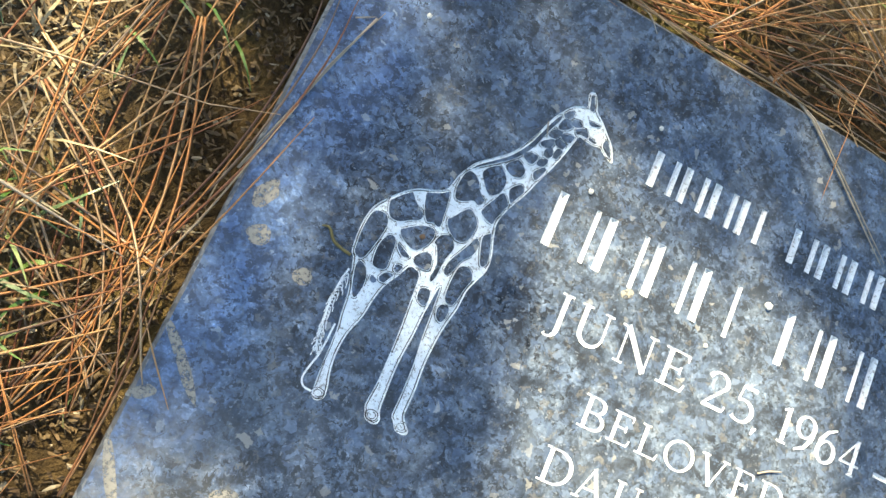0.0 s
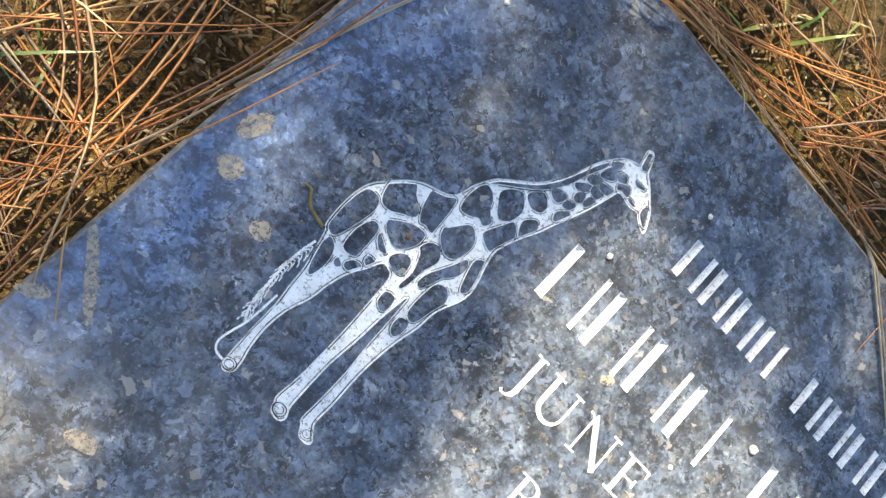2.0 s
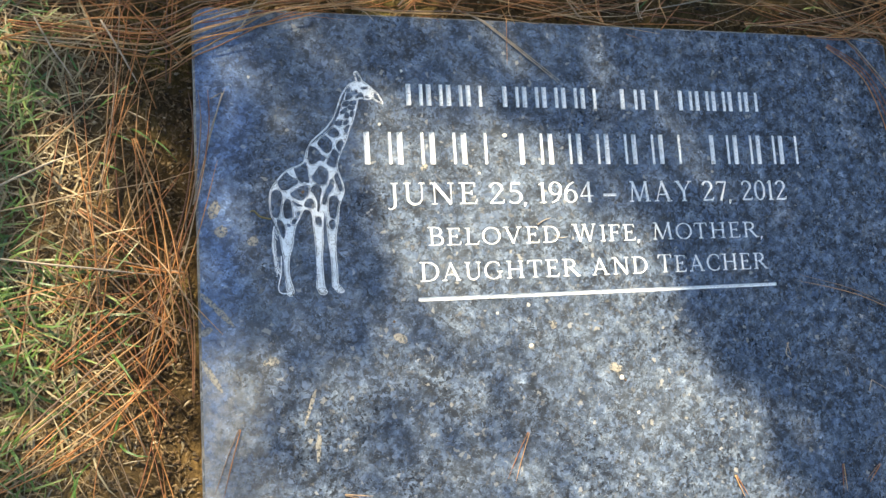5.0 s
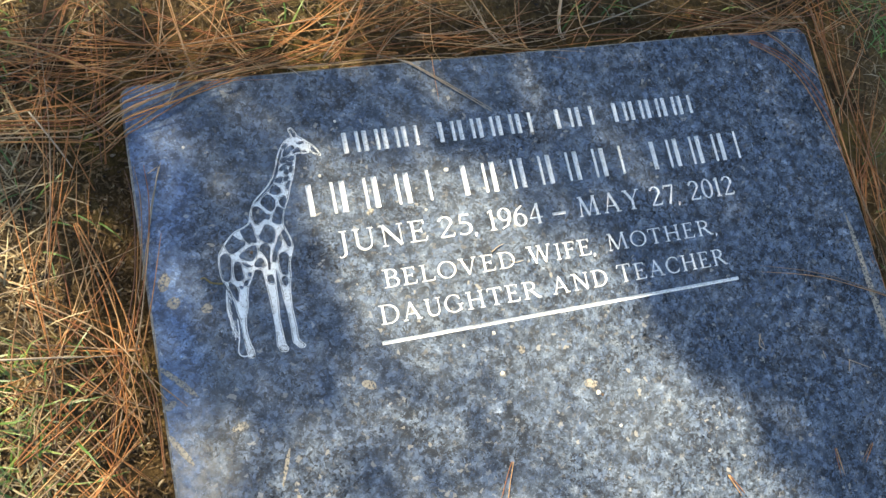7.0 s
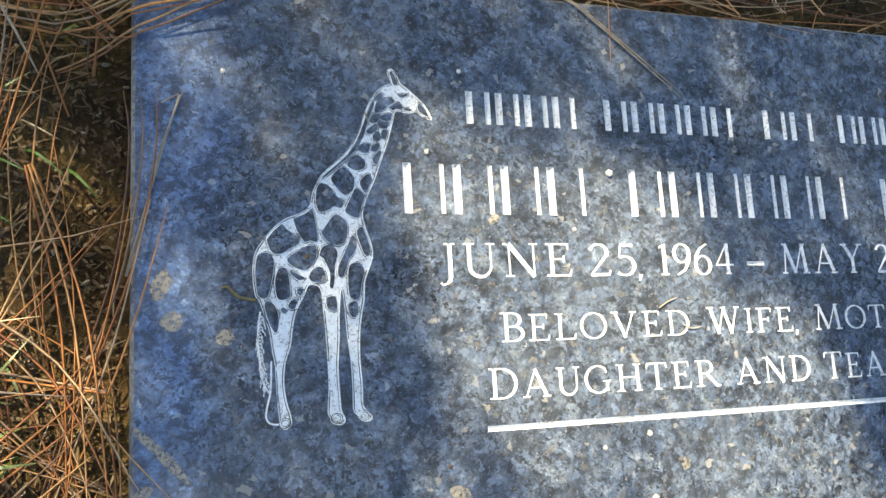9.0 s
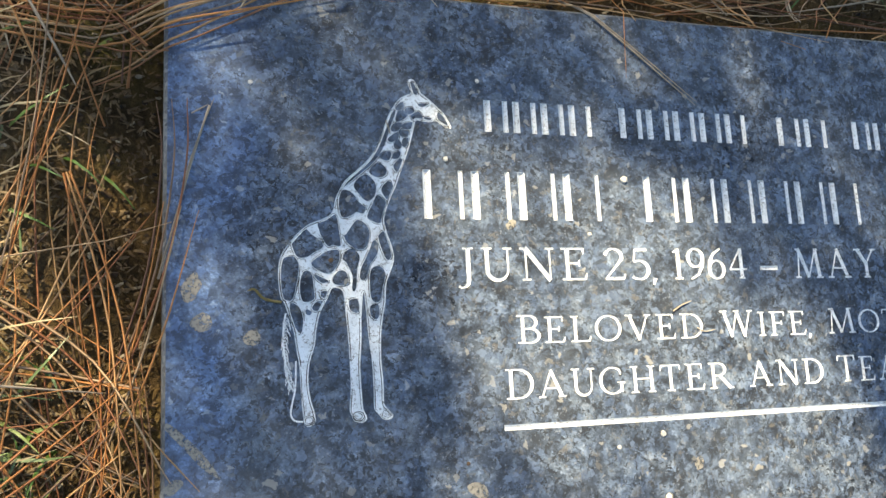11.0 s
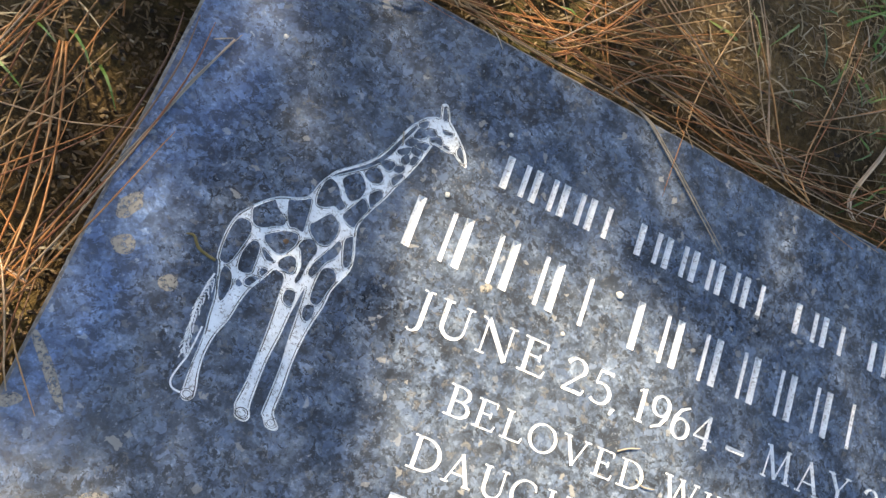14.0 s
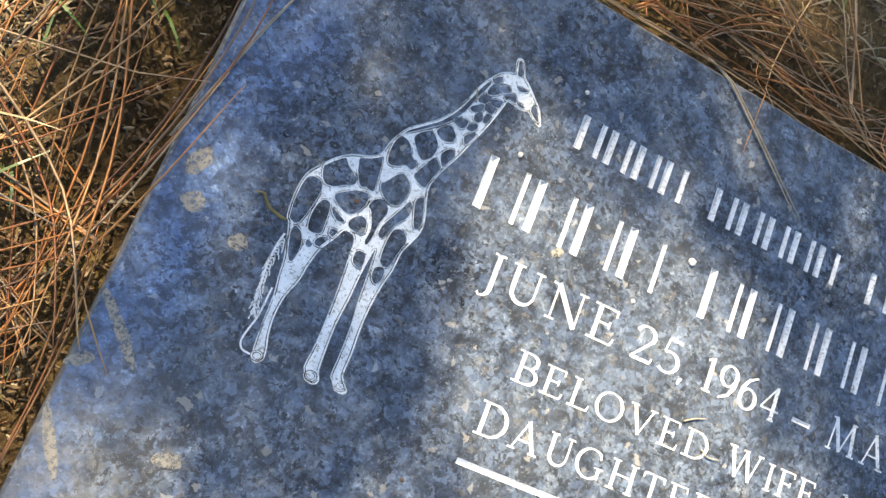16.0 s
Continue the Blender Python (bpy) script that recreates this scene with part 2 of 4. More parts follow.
def smooth_line(pts, steps=5):
    out, n = [], len(pts)
    for i in range(n - 1):
        a, b, c, d = pts[max(i - 1, 0)], pts[i], pts[i + 1], pts[min(i + 2, n - 1)]
        for k in range(steps):
            t = k / steps
            out.append(0.5 * (2 * b + (c - a) * t + (2 * a - 5 * b + 4 * c - d) * t * t + (3 * b - a - 3 * c + d) * t ** 3))
    return out + [pts[-1]]


def blob(bm, pts, z, slot, steps=4):
    """A flat shape with a smooth outline, in one material slot."""
    ring = [bm.verts.new((p.x, p.y, z)) for p in smooth_ring(pts, steps)]
    edges = [bm.edges.new((ring[i - 1], ring[i])) for i in range(len(ring))]
    res = bmesh.ops.triangle_fill(bm, edges=edges, use_beauty=True, normal=(0, 0, 1))
    for f in res["geom"]:
        if isinstance(f, bmesh.types.BMFace):
            f.material_index = slot
            if f.normal.z < 0:
                f.normal_flip()


def strand_flat(bm, pts, width, z, slot):
    line = smooth_line(pts)
    prev = None
    for i, p in enumerate(line):
        d = (line[min(i + 1, len(line) - 1)] - line[max(i - 1, 0)]).normalized()
        s = Vector((-d.y, d.x)) * width / 2
        pair = (bm.verts.new((*(p + s), z)), bm.verts.new((*(p - s), z)))
        if prev:
            f = bm.faces.new((prev[0], prev[1], pair[1], pair[0]))
            f.material_index = slot
            f.normal_update()
            if f.normal.z < 0:
                f.normal_flip()
        prev = pair


# ---- ground: one sheet out to the horizon ----
def in_stone(x, y, grow=0.0):
    return X0 - grow < x < X1 + grow and Y0 - grow < y < Y1 + grow


def ground_z(x, y):
    """Height of the soil: a shallow trench round the stone, rising to the turf."""
    dx, dy = max(X0 - x, x - X1, 0), max(Y0 - y, y - Y1, 0)
    d = math.hypot(dx, dy)
    rise = min(1.0, d / 0.075)
    z = -0.012 + 0.028 * rise * rise * (3 - 2 * rise)
    z += 0.006 * noise.noise(Vector((x * 11, y * 11, 0))) + 0.003 * noise.noise(Vector((x * 42, y * 42, 3)))
    return z


def axis(lo, hi, step, far):
    inner = list(np.arange(lo, hi + 1e-6, step))
    out = [0.1 * 1.6 ** k for k in range(15)]
    return [lo - o for o in reversed(out) if o < far] + inner + [hi + o for o in out if o < far]


def build_ground():
    xs, ys = axis(-0.5, 1.2, 0.012, 70), axis(-1.1, 0.6, 0.012, 70)
    verts, faces = [], []
    for y in ys:
        for x in xs:
            verts.append((x, y, -0.06 if in_stone(x, y, -0.012) else ground_z(x, y)))
    w = len(xs)
    for j in range(len(ys) - 1):
        for i in range(w - 1):
            faces.append((j * w + i, j * w + i + 1, (j + 1) * w + i + 1, (j + 1) * w + i))
    tagged(mesh_object("ground", verts, faces, SOIL, True), "damp brown soil with mossy patches under pine straw", "ground", kind="structure")


build_ground()

# ---- the grave marker: a slab with its lettering and figure cut into it ----
marker = thing("grave_marker", "flat polished blue pearl granite grave marker, engraved and dusty", "grave marker")


def bm_mesh(bm, materials):
    me = bpy.data.meshes.new("cutter")
    bm.to_mesh(me)
    bm.free()
    for m in materials:
        me.materials.append(m)
    return me


def carve(me, cutters):
    """The mesh with every cutter taken out of it, one after the other."""
    ob = new("blank", me)
    obs = [new("cutter", c) for c in cutters]
    for c in obs:
        mod = ob.modifiers.new("cut", "BOOLEAN")
        mod.operation, mod.solver, mod.object, mod.material_mode = "DIFFERENCE", "MANIFOLD", c, "TRANSFER"
    bpy.context.view_layer.update()
    out = bpy.data.meshes.new_from_object(ob.evaluated_get(bpy.context.evaluated_depsgraph_get()))
    for o in [ob] + obs:
        d = o.data
        bpy.data.objects.remove(o)
        bpy.data.meshes.remove(d)
    return out


def slab_mesh():
    bm = bmesh.new()
    r, n = 0.012, 5
    ring = []
    for cx, cy, a0 in ((X1 - r, Y1 - r, 0), (X0 + r, Y1 - r, 90), (X0 + r, Y0 + r, 180), (X1 - r, Y0 + r, 270)):
        for k in range(n + 1):
            a = radians(a0 + 90 * k / n)
            ring.append((cx + r * math.cos(a), cy + r * math.sin(a)))
    layers = []
    prof = [(0.0, -0.07), (0.0, TOP - 0.004), (0.0007, TOP - 0.0010), (0.0022, TOP)]
    mx, my = (X0 + X1) / 2, (Y0 + Y1) / 2
    for inset, z in prof:
        sx, sy = 1 - 2 * inset / (X1 - X0), 1 - 2 * inset / (Y1 - Y0)
        layers.append([bm.verts.new((mx + (p[0] - mx) * sx, my + (p[1] - my) * sy, z)) for p in ring])
    for k in range(len(prof) - 1):
        for i in range(len(ring)):
            f = bm.faces.new((layers[k][i - 1], layers[k][i], layers[k + 1][i], layers[k + 1][i - 1]))
            f.material_index = 1
    bm.faces.new(layers[-1])
    bm.faces.new(list(reversed(layers[0])))
    return bm_mesh(bm, (GRANITE, EDGE))


# A roman capital is a few strokes in a box one unit high: straight ones, arcs that swell at the sides, and fine serifs.
K, T = 0.135, 0.058


def seg(x0, y0, x1, y1, w=K, w1=None):
    return [(x0, y0, w), (x1, y1, w if w1 is None else w1)]


def serif(x, y, half=0.13):
    return seg(x - half, y, x + half, y, T)


def arc(cx, cy, rx, ry, a0, a1, k=K, n=14):
    out = []
    for i in range(n + 1):
        a = radians(a0 + (a1 - a0) * i / n)
        out.append((cx + rx * math.cos(a), cy + ry * math.sin(a), T + (k - T) * abs(math.cos(a)) ** 1.3))
    return out


LO, HI = 0.03, 0.97
STEM = [seg(0.13, 0.01, 0.13, 0.99), serif(0.11, LO), serif(0.11, HI)]
ARMS = [seg(0.13, HI, 0.56, HI, T), seg(0.55, HI, 0.56, 0.80, T * 1.4, T * 0.6), seg(0.13, 0.52, 0.44, 0.52, T), seg(0.44, 0.62, 0.44, 0.42, T)]
FOOT = [seg(0.13, LO, 0.60, LO, T), seg(0.58, LO, 0.63, 0.22, T * 1.4, T * 0.6)]
GLYPHS = {
    "A": [seg(0.40, 0.98, 0.09, 0.02, T), seg(0.38, 1.0, 0.74, 0.01), seg(0.20, 0.34, 0.62, 0.34, T), serif(0.09, LO, 0.11), serif(0.74, LO)],
    "B": STEM + [seg(0.13, HI, 0.32, HI, T), arc(0.30, 0.745, 0.23, 0.225, 90, -90), seg(0.13, 0.52, 0.34, 0.52, T), arc(0.32, 0.275, 0.28, 0.245, 90, -90), seg(0.13, LO, 0.34, LO, T)],
    "D": STEM + [seg(0.13, HI, 0.34, HI, T), arc(0.32, 0.5, 0.42, 0.47, 90, -90), seg(0.13, LO, 0.34, LO, T)],
    "E": STEM + ARMS + FOOT, "F": STEM + ARMS, "L": STEM + FOOT,
    "C": [arc(0.44, 0.5, 0.40, 0.48, 48, 316, n=20), seg(0.71, 0.86, 0.73, 0.70, T), seg(0.72, 0.17, 0.75, 0.28, T)],
    "G": [arc(0.44, 0.5, 0.40, 0.48, 48, 318, n=20), seg(0.74, 0.08, 0.74, 0.42, K * 0.9), serif(0.74, 0.43), seg(0.71, 0.86, 0.73, 0.70, T)],
    "H": STEM + [seg(0.70, 0.01, 0.70, 0.99), serif(0.70, LO), serif(0.70, HI), seg(0.13, 0.52, 0.70, 0.52, T)],
    "I": STEM,
    "J": [seg(0.24, 1.0, 0.24, 0.02), [(0.24, 0.06, K), (0.22, -0.08, K * 0.9), (0.14, -0.18, T), (0.05, -0.20, T), (0.0, -0.14, T * 1.5)], serif(0.24, HI)],
    "M": [seg(0.17, 0.98, 0.08, 0.02, T), seg(0.15, 1.0, 0.47, 0.03), seg(0.47, 0.03, 0.80, 0.98, T), seg(0.79, 1.0, 0.89, 0.01), serif(0.08, LO, 0.10), serif(0.89, LO), serif(0.13, HI, 0.09), serif(0.82, HI, 0.09)],
    "N": [seg(0.13, 0.98, 0.13, 0.02, T), seg(0.11, 1.0, 0.74, 0.0, K * 1.1), seg(0.74, 0.0, 0.74, 0.98, T), serif(0.13, LO, 0.11), serif(0.07, HI, 0.09), serif(0.74, HI, 0.11)],
    "O": [arc(0.45, 0.5, 0.40, 0.48, 0, 180, n=16), arc(0.45, 0.5, 0.40, 0.48, 180, 360, n=16)],
    "R": STEM + [seg(0.13, HI, 0.32, HI, T), arc(0.32, 0.735, 0.25, 0.235, 90, -90), seg(0.13, 0.50, 0.34, 0.50, T), seg(0.36, 0.49, 0.74, 0.01, K), serif(0.78, LO, 0.08)],
    "T": [seg(0.36, 0.01, 0.36, 0.99), seg(0.03, HI, 0.69, HI, T), serif(0.36, LO), seg(0.04, HI, 0.01, 0.78, T * 1.4, T * 0.6), seg(0.68, HI, 0.71, 0.78, T * 1.4, T * 0.6)],
    "U": [seg(0.13, 0.99, 0.13, 0.33), [(0.39 - 0.26 * math.cos(math.pi * i / 10), 0.33 - 0.31 * math.sin(math.pi * i / 10), K + (T - K) * i / 10) for i in range(11)],
          seg(0.65, 0.31, 0.65, 0.98, T), serif(0.13, HI), serif(0.65, HI, 0.11)],
    "V": [seg(0.08, 1.0, 0.41, 0.0), seg(0.40, 0.02, 0.72, 0.98, T), serif(0.08, HI), serif(0.72, HI, 0.11)],
    "W": [seg(0.08, 1.0, 0.34, 0.0), seg(0.33, 0.02, 0.56, 0.98, T), seg(0.54, 1.0, 0.80, 0.0), seg(0.79, 0.02, 1.03, 0.98, T), serif(0.08, HI), serif(1.03, HI, 0.10), serif(0.54, HI, 0.10)],
    "Y": [seg(0.08, 1.0, 0.39, 0.47), seg(0.70, 0.98, 0.39, 0.47, T), seg(0.39, 0.52, 0.39, 0.01), serif(0.08, HI), serif(0.70, HI, 0.11), serif(0.39, LO)],
    "0": [arc(0.29, 0.5, 0.25, 0.48, 0, 180, n=14), arc(0.29, 0.5, 0.25, 0.48, 180, 360, n=14)],
    "1": [seg(0.17, 0.01, 0.17, 1.0), serif(0.17, LO), seg(0.02, 0.86, 0.17, 0.98, T)],
    "2": [arc(0.27, 0.72, 0.23, 0.25, 165, -28), seg(0.47, 0.62, 0.05, 0.05, K * 0.8, T), seg(0.03, 0.045, 0.54, 0.045, K * 0.7), seg(0.54, 0.04, 0.57, 0.18, T)],
    "4": [seg(0.42, 0.99, 0.03, 0.31, T), seg(0.02, 0.31, 0.60, 0.31, T * 1.2), seg(0.42, 1.0, 0.42, 0.01), serif(0.42, LO, 0.10)],
    "5": [seg(0.13, 0.95, 0.48, 0.95, K * 0.7), seg(0.14, 0.96, 0.09, 0.56, T), arc(0.22, 0.31, 0.27, 0.29, 118, -135)],
    "6": [arc(0.29, 0.31, 0.24, 0.29, 0, 180), arc(0.29, 0.31, 0.24, 0.29, 180, 360), [(0.05, 0.30, K), (0.08, 0.58, K * 0.9), (0.22, 0.84, K * 0.7), (0.47, 0.99, T)]],
    "7": [seg(0.03, 0.94, 0.53, 0.94, K * 0.7), seg(0.52, 0.95, 0.20, 0.0, T * 1.2, K), seg(0.04, 0.94, 0.02, 0.80, T)],
    "9": [arc(0.29, 0.69, 0.24, 0.29, 0, 180), arc(0.29, 0.69, 0.24, 0.29, 180, 360), [(0.53, 0.70, K), (0.50, 0.42, K * 0.9), (0.36, 0.16, K * 0.7), (0.11, 0.01, T)]],
    ",": [seg(0.08, 0.05, 0.03, -0.16, K * 1.1, T)],
}
layers, boxes = [], []          # strokes sorted so that no two of a layer touch; what each cut belongs to


def groove(bm, line, slope=0.50):
    """A stroke's V-shaped cutter: three-sided, its edge in the stone and its flat side above it."""
    n, up, rows = len(line), 0.0004, []
    for i, (x, y, w) in enumerate(line):
        ax, ay, _ = line[max(i - 1, 0)]
        bx, by, _ = line[min(i + 1, n - 1)]
        d = Vector((bx - ax, by - ay)).normalized()
        half, deep = w / 2, w * slope
        wide = half * (1 + up / deep)
        rows.append([bm.verts.new((x - d.y * wide, y + d.x * wide, TOP + up)), bm.verts.new((x + d.y * wide, y - d.x * wide, TOP + up)), bm.verts.new((x, y, TOP - deep))])
    for a, b in zip(rows, rows[1:]):
        for k in range(3):
            bm.faces.new((a[k], a[(k + 1) % 3], b[(k + 1) % 3], b[k]))
    bm.faces.new(list(reversed(rows[0])))
    bm.faces.new(rows[-1])


def cut_strokes(name, label, strokes):
    pts = [p for line in strokes for p in line]
    pad = max(p[2] for p in pts) / 2 + 0.0004
    boxes.append((name, label, min(p[0] for p in pts) - pad, max(p[0] for p in pts) + pad, min(p[1] for p in pts) - pad, max(p[1] for p in pts) + pad))
    for k, line in enumerate(strokes):
        if k == len(layers):
            layers.append(bmesh.new())
        groove(layers[k], line)


def span(ch):
    xs = [p[0] for line in GLYPHS[ch] for p in line]
    return min(xs), max(xs)


def word(text, x0, x1, base, cap, first=1.0):
    """One engraved word from x0 to x1; its first letter may stand taller."""
    gap, total, items = 0.20, 0.0, []
    for k, ch in enumerate(text):
        a, b = span(ch)
        s = first if k == 0 else 1.0
        total -= 0.08 if ch == "," else 0
        items.append((ch, s, total, a))
        total += (b - a) * s + gap
    wide = (x1 - x0) / (total - gap)
    for ch, s, at, a in items:
        cut_strokes("engraved_letter", "", [[(x0 + (at + (x - a) * s) * wide, base + y * cap * s, w * cap * s) for x, y, w in line] for line in GLYPHS[ch]])


# the long rule, and the lines that stand for names: plain upright bars
cut_strokes("engraved_rule", "white engraved straight line", [[(0.225, -0.2906, 0.0030), (0.575, -0.2906, 0.0030)]])
cut_strokes("engraved_dash", "", [[(0.4030, -0.2025, 0.0026), (0.4160, -0.2025, 0.0026)]])


def bar_word(x0, x1, y0, y1, letters, thick, thin):
    step = (x1 - x0) / letters
    for k in range(letters):
        for b, w in ((x0 + k * step + 0.04 * step, thick), (x0 + k * step + 0.86 * step - thin, thin)):
            cut_strokes("engraved_bar", "white engraved upright bar", [[(b + w / 2, y0, w), (b + w / 2, y1, w)]])


for x0, x1, letters in ((0.1840, 0.2990, 4), (0.3240, 0.4910, 6), (0.5175, 0.6195, 4)):
    bar_word(x0, x1, -0.1738, -0.1455, letters, 0.0046, 0.0026)
for x0, x1, letters in ((0.2235, 0.2960, 4), (0.3120, 0.4070, 5), (0.4280, 0.4710, 2), (0.4890, 0.5790, 5)):
    bar_word(x0, x1, -0.1215, -0.1022, letters, 0.0042, 0.0032)
for text, x0, x1 in (("JUNE", 0.2035, 0.2825), ("25,", 0.2945, 0.3275), ("1964", 0.3410, 0.3930), ("MAY", 0.4295, 0.4945), ("27,", 0.5060, 0.5350), ("2012", 0.5485, 0.5970)):
    word(text, x0, x1, -0.2092, 0.0192)
for text, x0, x1 in (("BELOVED", 0.2365, 0.3560), ("WIFE,", 0.3695, 0.4350), ("MOTHER,", 0.4495, 0.5650)):
    word(text, x0, x1, -0.2450, 0.0150, 1.08)
for text, x0, x1, first in (("DAUGHTER", 0.2275, 0.3745, 1.08), ("AND", 0.3860, 0.4400, 1.0), ("TEACHER", 0.4525, 0.5685, 1.08)):
    word(text, x0, x1, -0.2755, 0.0155, first)

# the engraved long-necked figure: a white silhouette with polished islands left standing
FLOOR = TOP - 0.0006            # depth of the blasted figure
HEAD = "170.4,-108.5 173.7,-104.4 178.0,-101.8 180.6,-100.7 179.8,-97.4 179.0,-93.6 181.4,-92.1 183.5,-93.9 185.3,-97.7 186.8,-100.6 190.5,-103.3 195.2,-107.6 199.9,-112.3 202.9,-117.7 203.4,-120.6 200.8,-120.1 197.3,-118.3 194.7,-116.5 190.8,-117.4 186.6,-117.0 182.7,-116.8"
CHEST = "181.6,-120.2 179.7,-127.3 176.3,-137.7 172.1,-148.3 169.2,-156.2 165.4,-164.1 163.0,-170.3 161.9,-175.9 163.4,-182.6 165.9,-190.2 166.5,-197.7 163.7,-205.2 161.6,-211.2 161.0,-220.1 159.1,-228.9"
FORE_LEG = "157.7,-240.5 157.5,-252.0 158.2,-263.5 158.1,-273.4 160.0,-276.9 162.8,-280.2 161.3,-282.1 157.2,-281.8 154.4,-278.3 152.8,-275.9 152.9,-266.1 152.5,-251.8 151.2,-240.3 150.5,-228.6 149.5,-215.4"
MID_LEG = "148.6,-216.9 147.5,-228.6 147.1,-240.1 146.0,-254.4 146.4,-268.5 147.0,-276.4 148.8,-280.4 147.0,-283.1 142.4,-282.3 140.6,-278.8 139.8,-276.0 140.7,-265.4 140.6,-251.3 140.2,-239.9 139.2,-225.5 138.1,-214.4"
HIND_LEG = "135.0,-212.3 132.1,-212.6 129.6,-218.0 125.7,-225.1 123.5,-233.6 122.4,-242.1 119.4,-251.8 118.6,-261.5 119.7,-270.4 121.5,-276.8 121.7,-281.4 118.8,-283.7 116.4,-282.2 115.7,-278.3 114.8,-266.8 114.3,-253.0 112.9,-244.5 111.9,-236.1 109.6,-227.6 107.0,-219.6"
BACK = "105.4,-217.6 104.4,-210.5 104.3,-201.9 105.8,-194.7 109.6,-188.9 115.4,-182.1 121.2,-177.6 128.5,-174.8 133.0,-171.8 134.6,-167.8 135.6,-163.3 137.8,-158.6 140.9,-153.4 147.2,-147.6 154.1,-141.1 159.3,-133.1 163.4,-123.4 167.0,-114.2"
